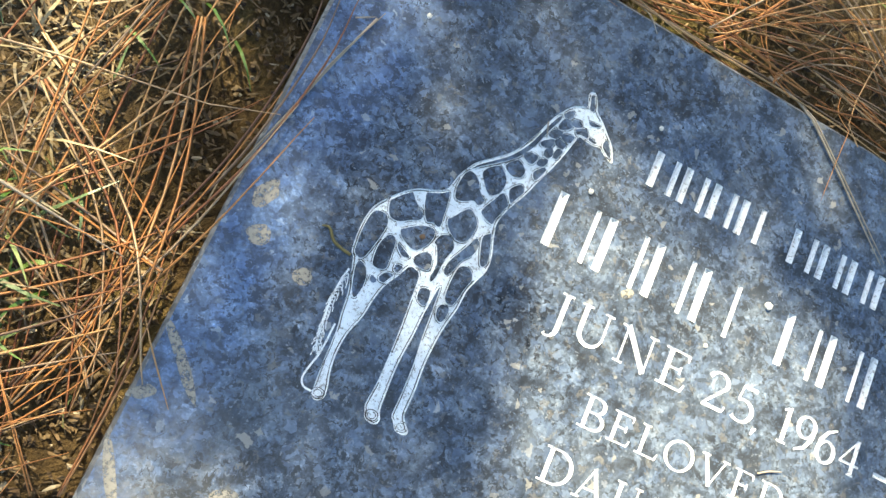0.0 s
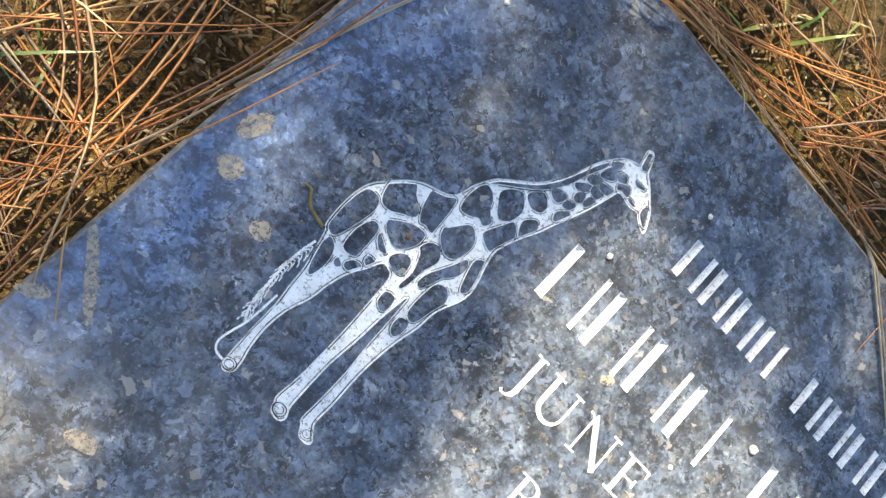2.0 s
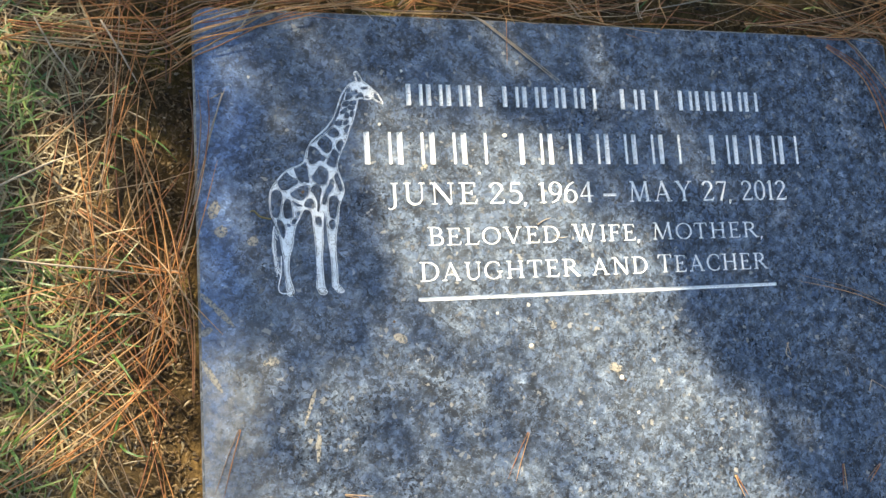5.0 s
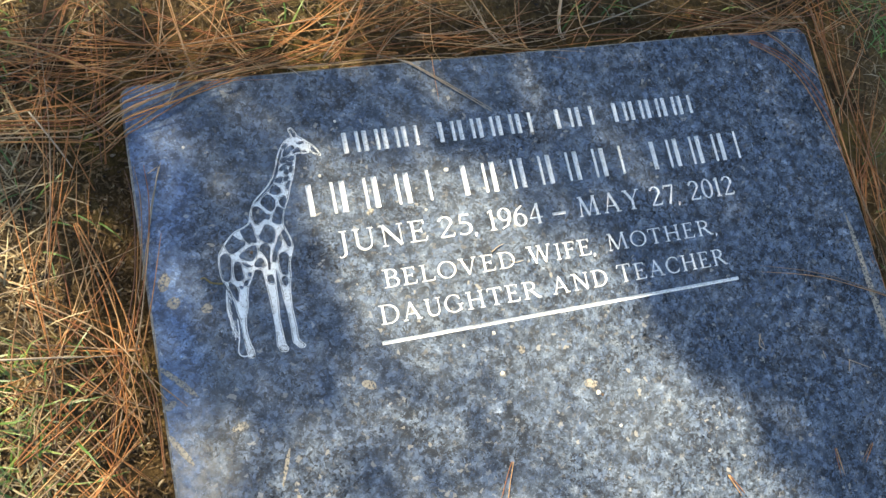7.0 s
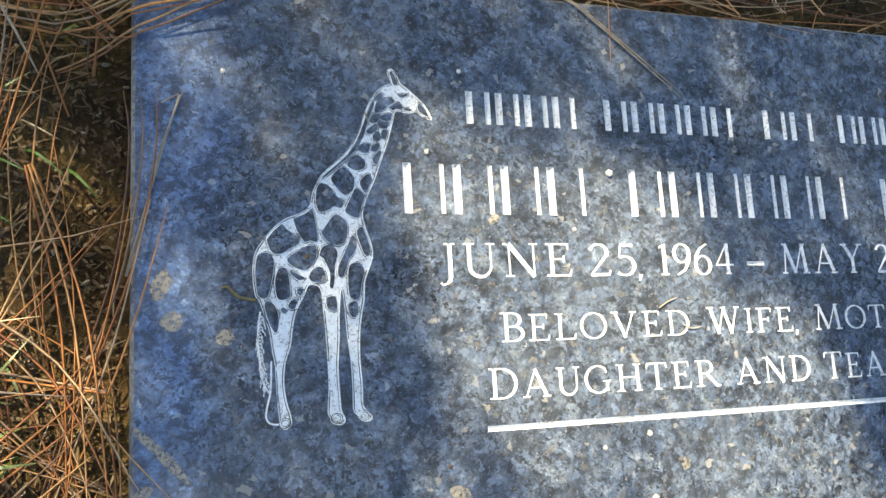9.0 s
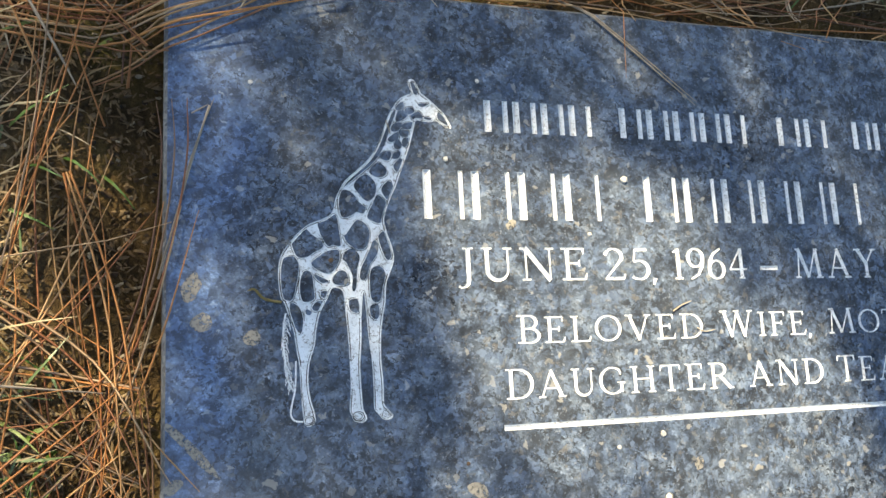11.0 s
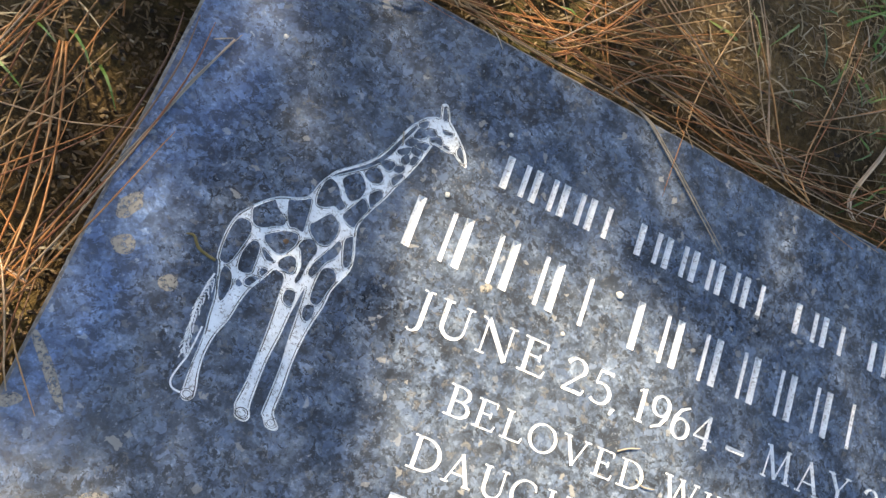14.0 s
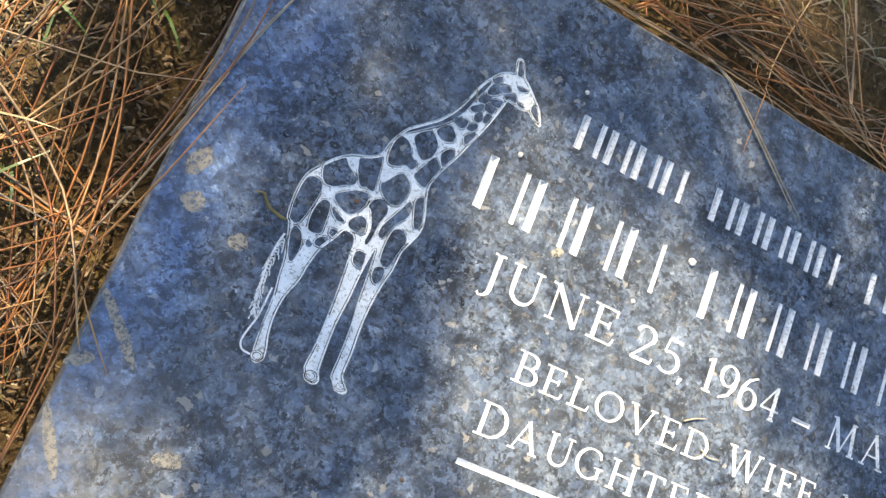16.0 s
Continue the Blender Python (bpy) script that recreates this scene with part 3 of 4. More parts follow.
SPOTS = [grow(p, 0.0009 if p[0].y > -0.150 or max((a - b).length for a in p for b in p) > 0.010 else 0.0005) for p in map(pts_mm, (
    "118.8,-181.2 121.9,-184.4 126.7,-187.3 126.9,-190.3 122.8,-192.3 119.3,-194.7 115.6,-195.0 113.4,-192.3 112.4,-187.4 114.8,-183.3",
    "126.7,-177.5 134.1,-173.2 135.7,-177.1 136.4,-184.3 136.9,-188.8 133.4,-188.2 131.0,-188.8 128.5,-184.9 126.9,-180.8",
    "138.9,-160.7 141.4,-159.2 145.2,-161.5 147.1,-165.1 149.5,-166.9 151.2,-168.4 149.6,-170.9 146.4,-170.0 143.3,-172.2 139.4,-172.9 138.1,-167.7",
    "146.6,-155.6 152.2,-150.2 156.9,-154.4 157.0,-159.4 154.8,-162.8 152.0,-163.2 149.1,-159.9",
    "161.7,-157.1 165.3,-153.2 167.7,-156.0 166.2,-161.9 164.3,-162.9 162.5,-160.5",
    "159.1,-161.5 163.2,-166.6 160.2,-172.5 159.4,-175.9 154.9,-174.4 153.5,-172.3 156.5,-166.2",
    "142.1,-182.7 146.4,-176.4 150.0,-177.2 152.6,-180.8 152.1,-186.9 149.8,-190.2 146.0,-190.2 142.2,-187.5 140.5,-184.3",
    "155.4,-187.2 157.4,-188.4 157.6,-191.7 156.2,-195.3 153.4,-198.3 152.0,-203.6 150.1,-207.5 148.1,-206.3 148.8,-201.5 152.0,-196.2 153.7,-191.4",
    "159.8,-183.2 162.5,-182.3 164.5,-187.4 165.1,-193.2 163.8,-196.2 162.3,-195.6 160.9,-191.4 159.0,-185.9",
    "140.2,-193.5 144.1,-192.0 147.2,-196.2 145.2,-202.1 145.3,-209.5 144.3,-213.3 143.1,-211.8 143.4,-205.1 140.9,-199.4 138.9,-197.4",
    "123.3,-197.9 129.4,-193.8 135.0,-192.3 136.1,-195.6 134.8,-199.4 132.1,-202.9 129.1,-203.5 124.6,-201.4 122.7,-199.4",
    "107.1,-197.9 110.8,-196.1 113.3,-197.3 114.4,-201.4 112.8,-210.6 111.2,-217.1 108.4,-217.6 106.8,-215.6 106.4,-206.2",
    "117.4,-204.8 120.0,-204.0 121.6,-206.6 122.0,-213.6 122.2,-217.3 118.8,-218.7 116.5,-217.2 116.1,-210.6",
    "133.4,-206.7 136.4,-203.5 139.6,-204.1 140.9,-208.9 138.8,-210.3 133.9,-209.7",
    "123.6,-205.2 128.7,-207.6 129.9,-208.7 127.0,-209.0 124.2,-206.9",
    "154.4,-202.8 158.4,-201.6 161.0,-205.2 159.2,-211.1 158.3,-217.9 155.9,-219.4 153.6,-216.7 153.6,-208.1",
    "153.7,-222.0 156.7,-222.0 157.1,-225.9 155.8,-228.8 153.5,-227.5 152.7,-224.3",
    "141.7,-219.4 145.5,-218.9 146.2,-223.9 144.7,-225.3 141.9,-223.5",
    "110.6,-221.1 114.2,-222.6 115.7,-227.7 115.6,-234.2 113.9,-234.2 111.3,-227.6",
    "124.1,-219.9 127.0,-219.7 126.0,-223.1 122.9,-223.9 122.1,-222.2",
    "126.8,-214.5 129.4,-214.5 128.8,-217.1 126.8,-216.5",
    "118.6,-223.8 120.6,-224.7 120.0,-226.1 118.6,-225.5",
    "155.4,-147.6 159.5,-143.1 163.4,-145.8 163.0,-148.9 159.3,-150.0",
    "163.2,-136.7 166.9,-136.5 165.9,-139.7 164.0,-140.1 161.3,-138.7",
    "170.2,-120.1 173.4,-119.3 171.9,-122.6 168.8,-123.1",
    "174.6,-119.9 180.7,-118.3 179.3,-121.2 176.4,-121.7",
    "173.5,-123.5 177.3,-123.9 176.5,-126.2 173.7,-125.7",
    "166.7,-128.3 170.9,-124.9 171.1,-127.8 168.2,-129.5",
    "170.3,-131.0 172.0,-129.3 173.1,-131.8 171.8,-133.5 170.2,-132.9",
    "175.2,-128.5 177.4,-128.4 176.3,-131.7 174.7,-131.4",
    "169.4,-137.1 172.3,-136.0 171.2,-138.6 169.0,-139.3",
    "169.4,-143.7 172.4,-140.4 173.3,-142.3 170.9,-146.5",
    "168.9,-112.8 170.4,-113.7 166.6,-123.2 163.0,-132.9 157.5,-140.7 150.8,-147.5 143.3,-153.9 139.9,-157.1 139.0,-157.1 143.1,-151.8 149.9,-145.7 156.3,-138.2 161.6,-129.5 165.1,-120.1",
    "173.0,-112.5 176.5,-112.3 176.4,-114.9 172.8,-117.4 171.6,-116.2",
    "180.6,-114.4 184.3,-112.2 186.1,-114.7 183.4,-116.2",
    "188.3,-114.9 191.2,-115.4 189.8,-116.8",
    "177.3,-110.7 179.9,-109.9 181.4,-111.4 178.8,-112.5",
    "171.9,-109.1 174.9,-106.9 175.1,-109.5 172.8,-110.6",
    "185.2,-106.9 190.0,-106.6 187.1,-107.8",
    "196.6,-112.1 199.2,-113.3 201.6,-117.4 199.0,-117.6 196.8,-115.1",
    "180.9,-95.1 182.8,-95.3 184.2,-99.8 182.3,-99.9",
    "112.2,-250.1 113.6,-249.0 113.8,-264.0 113.2,-277.6 110.8,-276.9 111.3,-266.6",
))]


def prism(ring, z0, z1):
    """An upright block with the ring for its outline."""
    bm = bmesh.new()
    if sum(ring[i - 1].cross(p) for i, p in enumerate(ring)) < 0:
        ring = ring[::-1]
    lo, hi = [bm.verts.new((p.x, p.y, z0)) for p in ring], [bm.verts.new((p.x, p.y, z1)) for p in ring]
    for i in range(len(ring)):
        bm.faces.new((lo[i - 1], lo[i], hi[i], hi[i - 1]))
    bm.faces.new(hi)
    bm.faces.new(list(reversed(lo)))
    return bm_mesh(bm, (WHITE,))


OUTLINE = smooth_ring(pts_mm(" ".join((HEAD, CHEST, FORE_LEG, MID_LEG, HIND_LEG, BACK))), 3)
figure = carve(prism(OUTLINE, FLOOR, TOP + 0.001), [prism(smooth_ring(p), FLOOR - 0.001, TOP + 0.002) for p in SPOTS])
rim = bmesh.new()
turn = 1 if sum(OUTLINE[i - 1].cross(p) for i, p in enumerate(OUTLINE)) > 0 else -1
hem = []
for i, p in enumerate(OUTLINE):
    d = (OUTLINE[(i + 1) % len(OUTLINE)] - OUTLINE[i - 1]).normalized()
    hem.append((p.x - d.y * 0.0006 * turn, p.y + d.x * 0.0006 * turn, 0.0014))
groove(rim, hem)
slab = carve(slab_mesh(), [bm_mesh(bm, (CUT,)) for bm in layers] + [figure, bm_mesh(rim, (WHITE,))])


def split_slab():
    """The cut faces become parts of their own, letter by letter; the rest is the slab."""
    kinds = [m.name for m in slab.materials]
    groups = collections.defaultdict(list)
    root = list(range(len(slab.vertices)))

    def find(i):
        while root[i] != i:
            root[i] = root[root[i]]
            i = root[i]
        return i

    for p in slab.polygons:
        kind, (x, y, z) = kinds[p.material_index], p.center
        if kind == CUT.name:
            hits = [(abs(x - (b[2] + b[3]) / 2) / (b[3] - b[2]), i) for i, b in enumerate(boxes) if b[2] <= x <= b[3] and b[4] <= y <= b[5]]
            groups[min(hits)[1] if hits else 0].append(p.index)
        elif kind == WHITE.name:
            groups["figure"].append(p.index)
        else:
            groups["stone"].append(p.index)
            for v in p.vertices[1:]:
                root[find(v)] = find(p.vertices[0])
    islands = collections.defaultdict(list)
    for f in groups.pop("stone"):
        islands[find(slab.polygons[f].vertices[0])].append(f)
    for k, faces in enumerate(sorted(islands.values(), key=len, reverse=True)):
        if k == 0 or sum(slab.polygons[f].area for f in faces) > 2e-8:
            groups["slab" if k == 0 else "spot %d" % k] = faces
    for key, faces in groups.items():
        ids, verts, out = {}, [], []
        for f in faces:
            row = []
            for v in slab.polygons[f].vertices:
                if v not in ids:
                    ids[v] = len(verts)
                    verts.append(slab.vertices[v].co.copy())
                row.append(ids[v])
            out.append(row)
        if key == "slab":
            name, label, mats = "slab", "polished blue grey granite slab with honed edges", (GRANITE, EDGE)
        elif str(key).startswith("spot"):
            name, label, mats = "polished_spot", "polished granite left standing inside the engraving", (GRANITE,)
        elif key == "figure":
            name, label, mats = "engraved_giraffe", "white engraved giraffe outline with polished granite spots", (WHITE,)
        else:
            name, label, mats = boxes[key][0], boxes[key][1], (CUT,)
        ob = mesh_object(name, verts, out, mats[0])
        if key == "slab":
            ob.data.materials.append(EDGE)
            for p, f in zip(ob.data.polygons, faces):
                p.material_index = int(kinds[slab.polygons[f].material_index] == EDGE.name)
        ob.parent = marker
        tagged(ob, label)
    bpy.data.meshes.remove(slab)


split_slab()

# grime in the fine scored lines that follow the figure's outline and spots; its tail
eng = bmesh.new()


def scored(ring, inward, keep, z=FLOOR + 0.0001):
    turn = 1 if sum(ring[i - 1].cross(p) for i, p in enumerate(ring)) > 0 else -1
    line = []
    for i, p in enumerate(ring):
        d = (ring[(i + 1) % len(ring)] - ring[i - 1]).normalized()
        line.append(p + Vector((-d.y, d.x)) * (inward * turn))
    for i in range(0, len(line) - 3, 3):
        if rng.random() < keep:
            strand_flat(eng, line[i:i + 4], rng.uniform(0.00022, 0.00045), z, 1)


scored(OUTLINE, 0.0008, 0.7)
for hx, hy in ((0.1590, -0.2792), (0.1445, -0.2798), (0.1186, -0.2806)):       # hooves
    for r in (0.0030, 0.0019):
        scored([Vector((hx + r * math.cos(a * 0.52), hy + 0.8 * r * math.sin(a * 0.52))) for a in range(13)], 0.0, 0.9)
for p in SPOTS:
    scored(smooth_ring(p), -0.0006, 0.6)
strand_flat(eng, pts_mm("107.7,-225.3 106.5,-233.1 106.3,-242.9 107.5,-252.6 108.7,-261.0 111.0,-265.2"), 0.0010, TOP + 0.0002, 0)
strand_flat(eng, pts_mm("112.5,-250.1 111.9,-263.9 110.4,-270.6 109.4,-276.8 111.3,-280.2 115.6,-281.0"), 0.0009, TOP + 0.0002, 0)
tuft = smooth_line(pts_mm("108.6,-226.6 107.5,-236.0 107.3,-246.0 108.6,-256.0 110.0,-264.5"), 6)
for i in range(1, len(tuft) - 1):
    for side in (-1, 1):
        w = rng.uniform(0.0008, 0.0026) * side
        strand_flat(eng, [tuft[i], tuft[i] + Vector((w * 0.7, -0.0016)), tuft[i] + Vector((w * 0.9, -0.0034))], 0.0005, TOP + 0.0003, 0)
part("engraved_contour", eng, (WHITE, GRIME), marker, "thin white and grimy scored contour of the giraffe")


# stains of dried mud on the polish
def stain(x, y, length, width, turn):
    bm = bmesh.new()
    n, pts = 11, []
    for k in range(n):
        a = 2 * math.pi * k / n
        q = 1 + 0.35 * noise.noise(Vector((x * 900 + 3 * math.cos(a), y * 900 + 3 * math.sin(a), 1)))
        u, v = length / 2 * math.cos(a) * q, width / 2 * math.sin(a) * q
        c, s = math.cos(radians(turn)), math.sin(radians(turn))
        pts.append(Vector((x + u * c - v * s, y + u * s + v * c)))
    blob(bm, pts, TOP + 0.00035, 0, 3)
    part("dried_stain", bm, MUD_FILM, marker, "pale beige dried mud stain")


for spec in ((0.0604, -0.2117, 0.015, 0.009, 70), (0.0657, -0.2292, 0.011, 0.009, 20), (0.0906, -0.2377, 0.009, 0.008, 0), (0.0610, -0.2915, 0.038, 0.005, -48),
             (0.0520, -0.3088, 0.012, 0.006, 30), (0.0560, -0.3445, 0.030, 0.005, -60), (0.1366, -0.4039, 0.024, 0.004, 85), (0.1312, -0.3724, 0.030, 0.003, 70),
             (0.2367, -0.1765, 0.007, 0.005, 40), (0.3230, -0.3350, 0.006, 0.005, 0), (0.4009, -0.3582, 0.013, 0.008, -20), (0.3450, -0.3178, 0.008, 0.006, 50),
             (0.7190, -0.3300, 0.170, 0.007, 92), (0.7230, -0.5200, 0.150, 0.006, 90), (0.1020, -0.3350, 0.012, 0.007, 10), (0.2080, -0.3220, 0.012, 0.008, -30)):
    stain(*spec)


# ---- pine needles ----
def tube(line, radius, verts, faces, taper=0.35, sides=3, start=0.6):
    """A many-sided stem along the points, three-sided for a needle, thin at the tip."""
    base, n = len(verts), len(line)
    for i, p in enumerate(line):
        d = (line[min(i + 1, n - 1)] - line[max(i - 1, 0)]).normalized()
        side = d.cross(Vector((0, 0, 1)))
        side = side.normalized() if side.length > 1e-2 else Vector((1, 0, 0))
        up = side.cross(d)
        t = i / (n - 1)
        r = radius * (1 - (1 - taper) * max(0, t - start) / (1 - start))
        for k in range(sides):
            a = radians(90 + 360 * k / sides)
            verts.append(p + side * (r * math.cos(a)) + up * (r * (0.75 if sides == 3 else 1) * math.sin(a)))
    for i in range(n - 1):
        for k in range(sides):
            a, b = base + sides * i + k, base + sides * i + (k + 1) % sides
            faces.append((a, b, b + sides, a + sides))
    faces.append(tuple(base + k for k in reversed(range(sides))))
    faces.append(tuple(base + sides * (n - 1) + k for k in range(sides)))


def support(x, y):
    """Height on which a needle rests: the stone's top, the soil, and a slope between."""
    d = max(X0 - x, x - X1, Y0 - y, y - Y1)
    if d <= 0:
        return TOP
    g = ground_z(x, y)
    return g + (TOP - g) * max(0.0, 1 - d / 0.05) ** 1.5


def needle_line(x, y, angle, length, bend, lift, n=8):
    """A needle's points from its middle: a gentle arc that rests on what is under it."""
    c, s = math.cos(angle), math.sin(angle)
    out = []
    for i in range(n):
        u = (i / (n - 1) - 0.5) * length
        v = bend * (4 * (u / length) ** 2 - 0.5)
        px, py = x + u * c - v * s, y + u * s + v * c
        out.append(Vector((px, py, support(px, py) + 0.001 + lift)))
    flat = sum(p.z for p in out) / n
    for p in out:
        p.z = max(p.z, 0.35 * p.z + 0.65 * flat, (TOP + 0.001) if in_stone(p.x, p.y, 0.004) else -1)
    return out


def straw_bed(name, label, count, place, push=(0, 0)):
    verts, faces = [], []
    made = 0
    while made < count:
        x, y, angle, limit = place()
        length = rng.uniform(0.11, 0.22)
        bend, lift = rng.normal(0, 0.007), rng.uniform(0, 0.016)
        line = needle_line(x, y, angle, length, bend, lift)
        for k in range(3):
            over = max(min(p.x - X0, X1 - p.x, p.y - Y0, Y1 - p.y) for p in line) - limit
            if over > 0:
                x, y = x + push[0] * (over + 0.001), y + push[1] * (over + 0.001)
                line = needle_line(x, y, angle, length, bend, lift)
        if max(min(p.x - X0, X1 - p.x, p.y - Y0, Y1 - p.y) for p in line) > limit + 0.002:
            continue
        made += 1
        for k in range(rng.choice([1, 1, 2, 3])):
            off = Vector((rng.normal(0, 0.0012), rng.normal(0, 0.0012), rng.uniform(0, 0.0016)))
            spread = rng.normal(0, 0.012)
            side = Vector((-math.sin(angle), math.cos(angle), 0))
            tube([p + off + side * (spread * i / 7) for i, p in enumerate(line)], rng.uniform(0.00038, 0.00064), verts, faces)
    ob = mesh_object(name, verts, faces, STRAW, True)
    return tagged(ob, label, "pine straw", kind="stuff")


def left_place():
    x = X0 - 0.006 - abs(rng.normal(0, 0.050))
    along = rng.random() < 0.28
    return x, rng.uniform(-0.85, 0.10), (radians(90) + rng.normal(0, 0.30)) if along else rng.uniform(0, math.pi), rng.choice([-0.020, -0.013, -0.008, 0.002])


def top_place():
    x = rng.uniform(-0.15, 0.95) if rng.random() < 0.6 else rng.uniform(-0.05, 0.40)
    along = rng.random() < 0.55
    return x, Y1 + 0.006 + abs(rng.normal(0, 0.040)), rng.normal(0.0, 0.38) if along else rng.uniform(0, math.pi), rng.choice([-0.002, 0.0, 0.005])


def right_place():
    along = rng.random() < 0.75
    return X1 + 0.004 + abs(rng.normal(0, 0.045)), rng.uniform(-0.85, 0.08), radians(92) + rng.normal(0, 0.2) if along else rng.uniform(0, math.pi), rng.choice([-0.002, 0.003])


def wide_place():
    while True:
        x, y = rng.uniform(-0.6, 1.3), rng.uniform(-1.2, 0.7)
        if not in_stone(x, y, 0.03):
            return x, y, rng.uniform(0, math.pi), -0.01


straw_bed("pine_straw_bed", "rusty orange fallen pine straw along the marker's edge", 92, left_place, (-1, 0))
straw_bed("pine_straw_bed", "rusty brown pine straw lying along the marker's head", 125, top_place, (0, 1))
straw_bed("pine_straw_bed", "thin band of rusty pine straw beside the marker", 48, right_place, (1, 0))
straw_bed("pine_straw_bed", "pine straw scattered over the grass", 200, wide_place)


# bundles that lie across the stone, each a thing of its own
def fascicle(text, radius=0.0007, lift=0.001, material=None, count=2, spread=0.004, label="rust brown pine needles lying across the granite"):
    base = thing("pine_needle_bundle", label, "pine needle", "pine needles on the marker")
    pts = smooth_line(pts_mm(text), 5)
    n = len(pts)
    for k in range(count):
        verts, faces, line = [], [], []
        for i, p in enumerate(pts):
            d = (pts[min(i + 1, n - 1)] - pts[max(i - 1, 0)]).normalized()
            q = p + Vector((-d.y, d.x)) * (spread * (k - (count - 1) / 2) * (0.15 + i / n))
            line.append(Vector((q.x, q.y, support(q.x, q.y) + radius + lift + 0.0006 * k)))
        tube(line, radius * rng.uniform(0.65, 0.85), verts, faces)
        ob = mesh_object("needle", verts, faces, material or STRAW_ONE, True)
        ob.parent = base
    return base


GREY_LABEL = "pair of weathered grey pine needles on the granite"
fascicle("274.7,-24.7 319.5,-58.7 367.5,-97.0", 0.0010, 0.001, GREY_STRAW, 2, 0.002, GREY_LABEL)
fascicle("324.2,-6.7 320.3,-40.1 317.9,-84.0", 0.0005, 0.004, None, 1)
fascicle("740.2,-338 667.1,-303.7 600.2,-285.8", 0.0007, 0.001, None, 2, 0.006)
fascicle("69.7,-114.8 59.4,-150.6 45.4,-207.0", 0.0009, 0.001, GREY_STRAW, 1)
fascicle("60.7,-119.5 69.1,-114.2", 0.0006, 0.001, GREY_STRAW, 1, 0.0, "short grey splinter of pine needle on the granite")
fascicle("314.1,-407.6 305.0,-425.7 295.9,-445.8", 0.0006, 0.001, None, 2, 0.007)
fascicle("75.8,-385.6 68.0,-406.5 58.7,-435.4", 0.0006, 0.001, None, 2, 0.007)
fascicle("38.9,-280.9 51.3,-295.8 64.9,-311.4", 0.0006, 0.001, None, 1)
fascicle("30,-78 51.1,-70.0 84.7,-56.8 131.2,-38.1 204.5,-21.0 290,-8", 0.0008, 0.004, None, 3, 0.010)
fascicle("10,-98 50.9,-81.8 77.6,-67.1 120.2,-42.9 177.1,-20.5", 0.0009, 0.003, None, 2, 0.008)
fascicle("-20,-60 51.4,-52.2 120.6,-32.4 196.9,-17.1", 0.0008, 0.006, None, 3, 0.012)
fascicle("84.6,-62.8 95.5,-42.0 106.8,-16", 0.0011, 0.006, GREY_STRAW, 1)
fascicle("662.4,-52.3 706.1,-84.3 733.3,-155.1 747.6,-245.4", 0.0008, 0.002, None, 3, 0.008)
fascicle("746.4,-10 738.4,-100.5 744.9,-208.7 751.9,-271.4", 0.0009, 0.003, None, 3, 0.008)
fascicle("639.4,-43.2 690.4,-43.0 736.0,-21.3 786.6,10.7", 0.0008, 0.003, None, 2, 0.006)
fascicle("669.2,-24.3 739.5,-108.8 748,-135", 0.0007, 0.004, None, 2, 0.006)
fascicle("44.7,-206.9 54.4,-170.8 60.9,-143.1 72.0,-111.0", 0.0008, 0.002, GREY_STRAW, 1)
fascicle("3.2,-329.5 25.2,-256.1 44.0,-202.0 52.2,-146.9 50.8,-113.8", 0.0010, 0.005, None, 3, 0.007)
fascicle("41.5,-359.2 42.5,-314.8 39.9,-280.5 31.7,-228.5", 0.0008, 0.001, None, 2, 0.004)
fascicle("31.7,-317.1 -10,-272 -50.6,-226.3", 0.0009, 0.006, None, 2, 0.004)
fascicle("36.5,-261.1 0,-253 -40.8,-245.0", 0.0012, 0.009, None, 2, 0.004)
fascicle("6.3,-335.4 16.6,-301.4 40.3,-236.3 55.9,-170.7", 0.0009, 0.006, None, 3, 0.008)
fascicle("180.6,-34 227.7,-36 282.1,-33.8 351.9,-40", 0.0009, 0.002, None, 2, 0.006)
fascicle("187.3,-33 199.1,-47.1", 0.0006, 0.001, GREY_STRAW, 1)
fascicle("484.2,76.5 470.0,10.4 459.3,-31.9", 0.0014, 0.006, GREY_STRAW, 2, 0.002)

SPLINTER = "short dry splinter of pine needle on the granite"
for text in ("336.8,-228.7 342.9,-225.2 349.9,-222.7", "352.2,-238.8 357.3,-241.3 364.6,-240.2", "578.9,-346.3 581.6,-358.7", "668.7,-387.3 689.9,-399.2",
             "668.7,-387.3 664.4,-398.2", "642.4,-373.5 643.7,-381.9", "581.0,-345.8 576.6,-356.2 582.0,-361.8", "165.0,-118.0 167.5,-126.0"):
    fascicle(text, 0.0007, 0.0005, GREY_STRAW, 1, 0.0, SPLINTER)
for text in ("624.7,-462.2 624.1,-488.1", "509.0,-461.6 518.3,-481.4", "155.1,-443.5 177.7,-448.5", "665.9,-466.0 650.8,-480.3"):
    fascicle(text, 0.0007, 0.001, None, 2, 0.004)
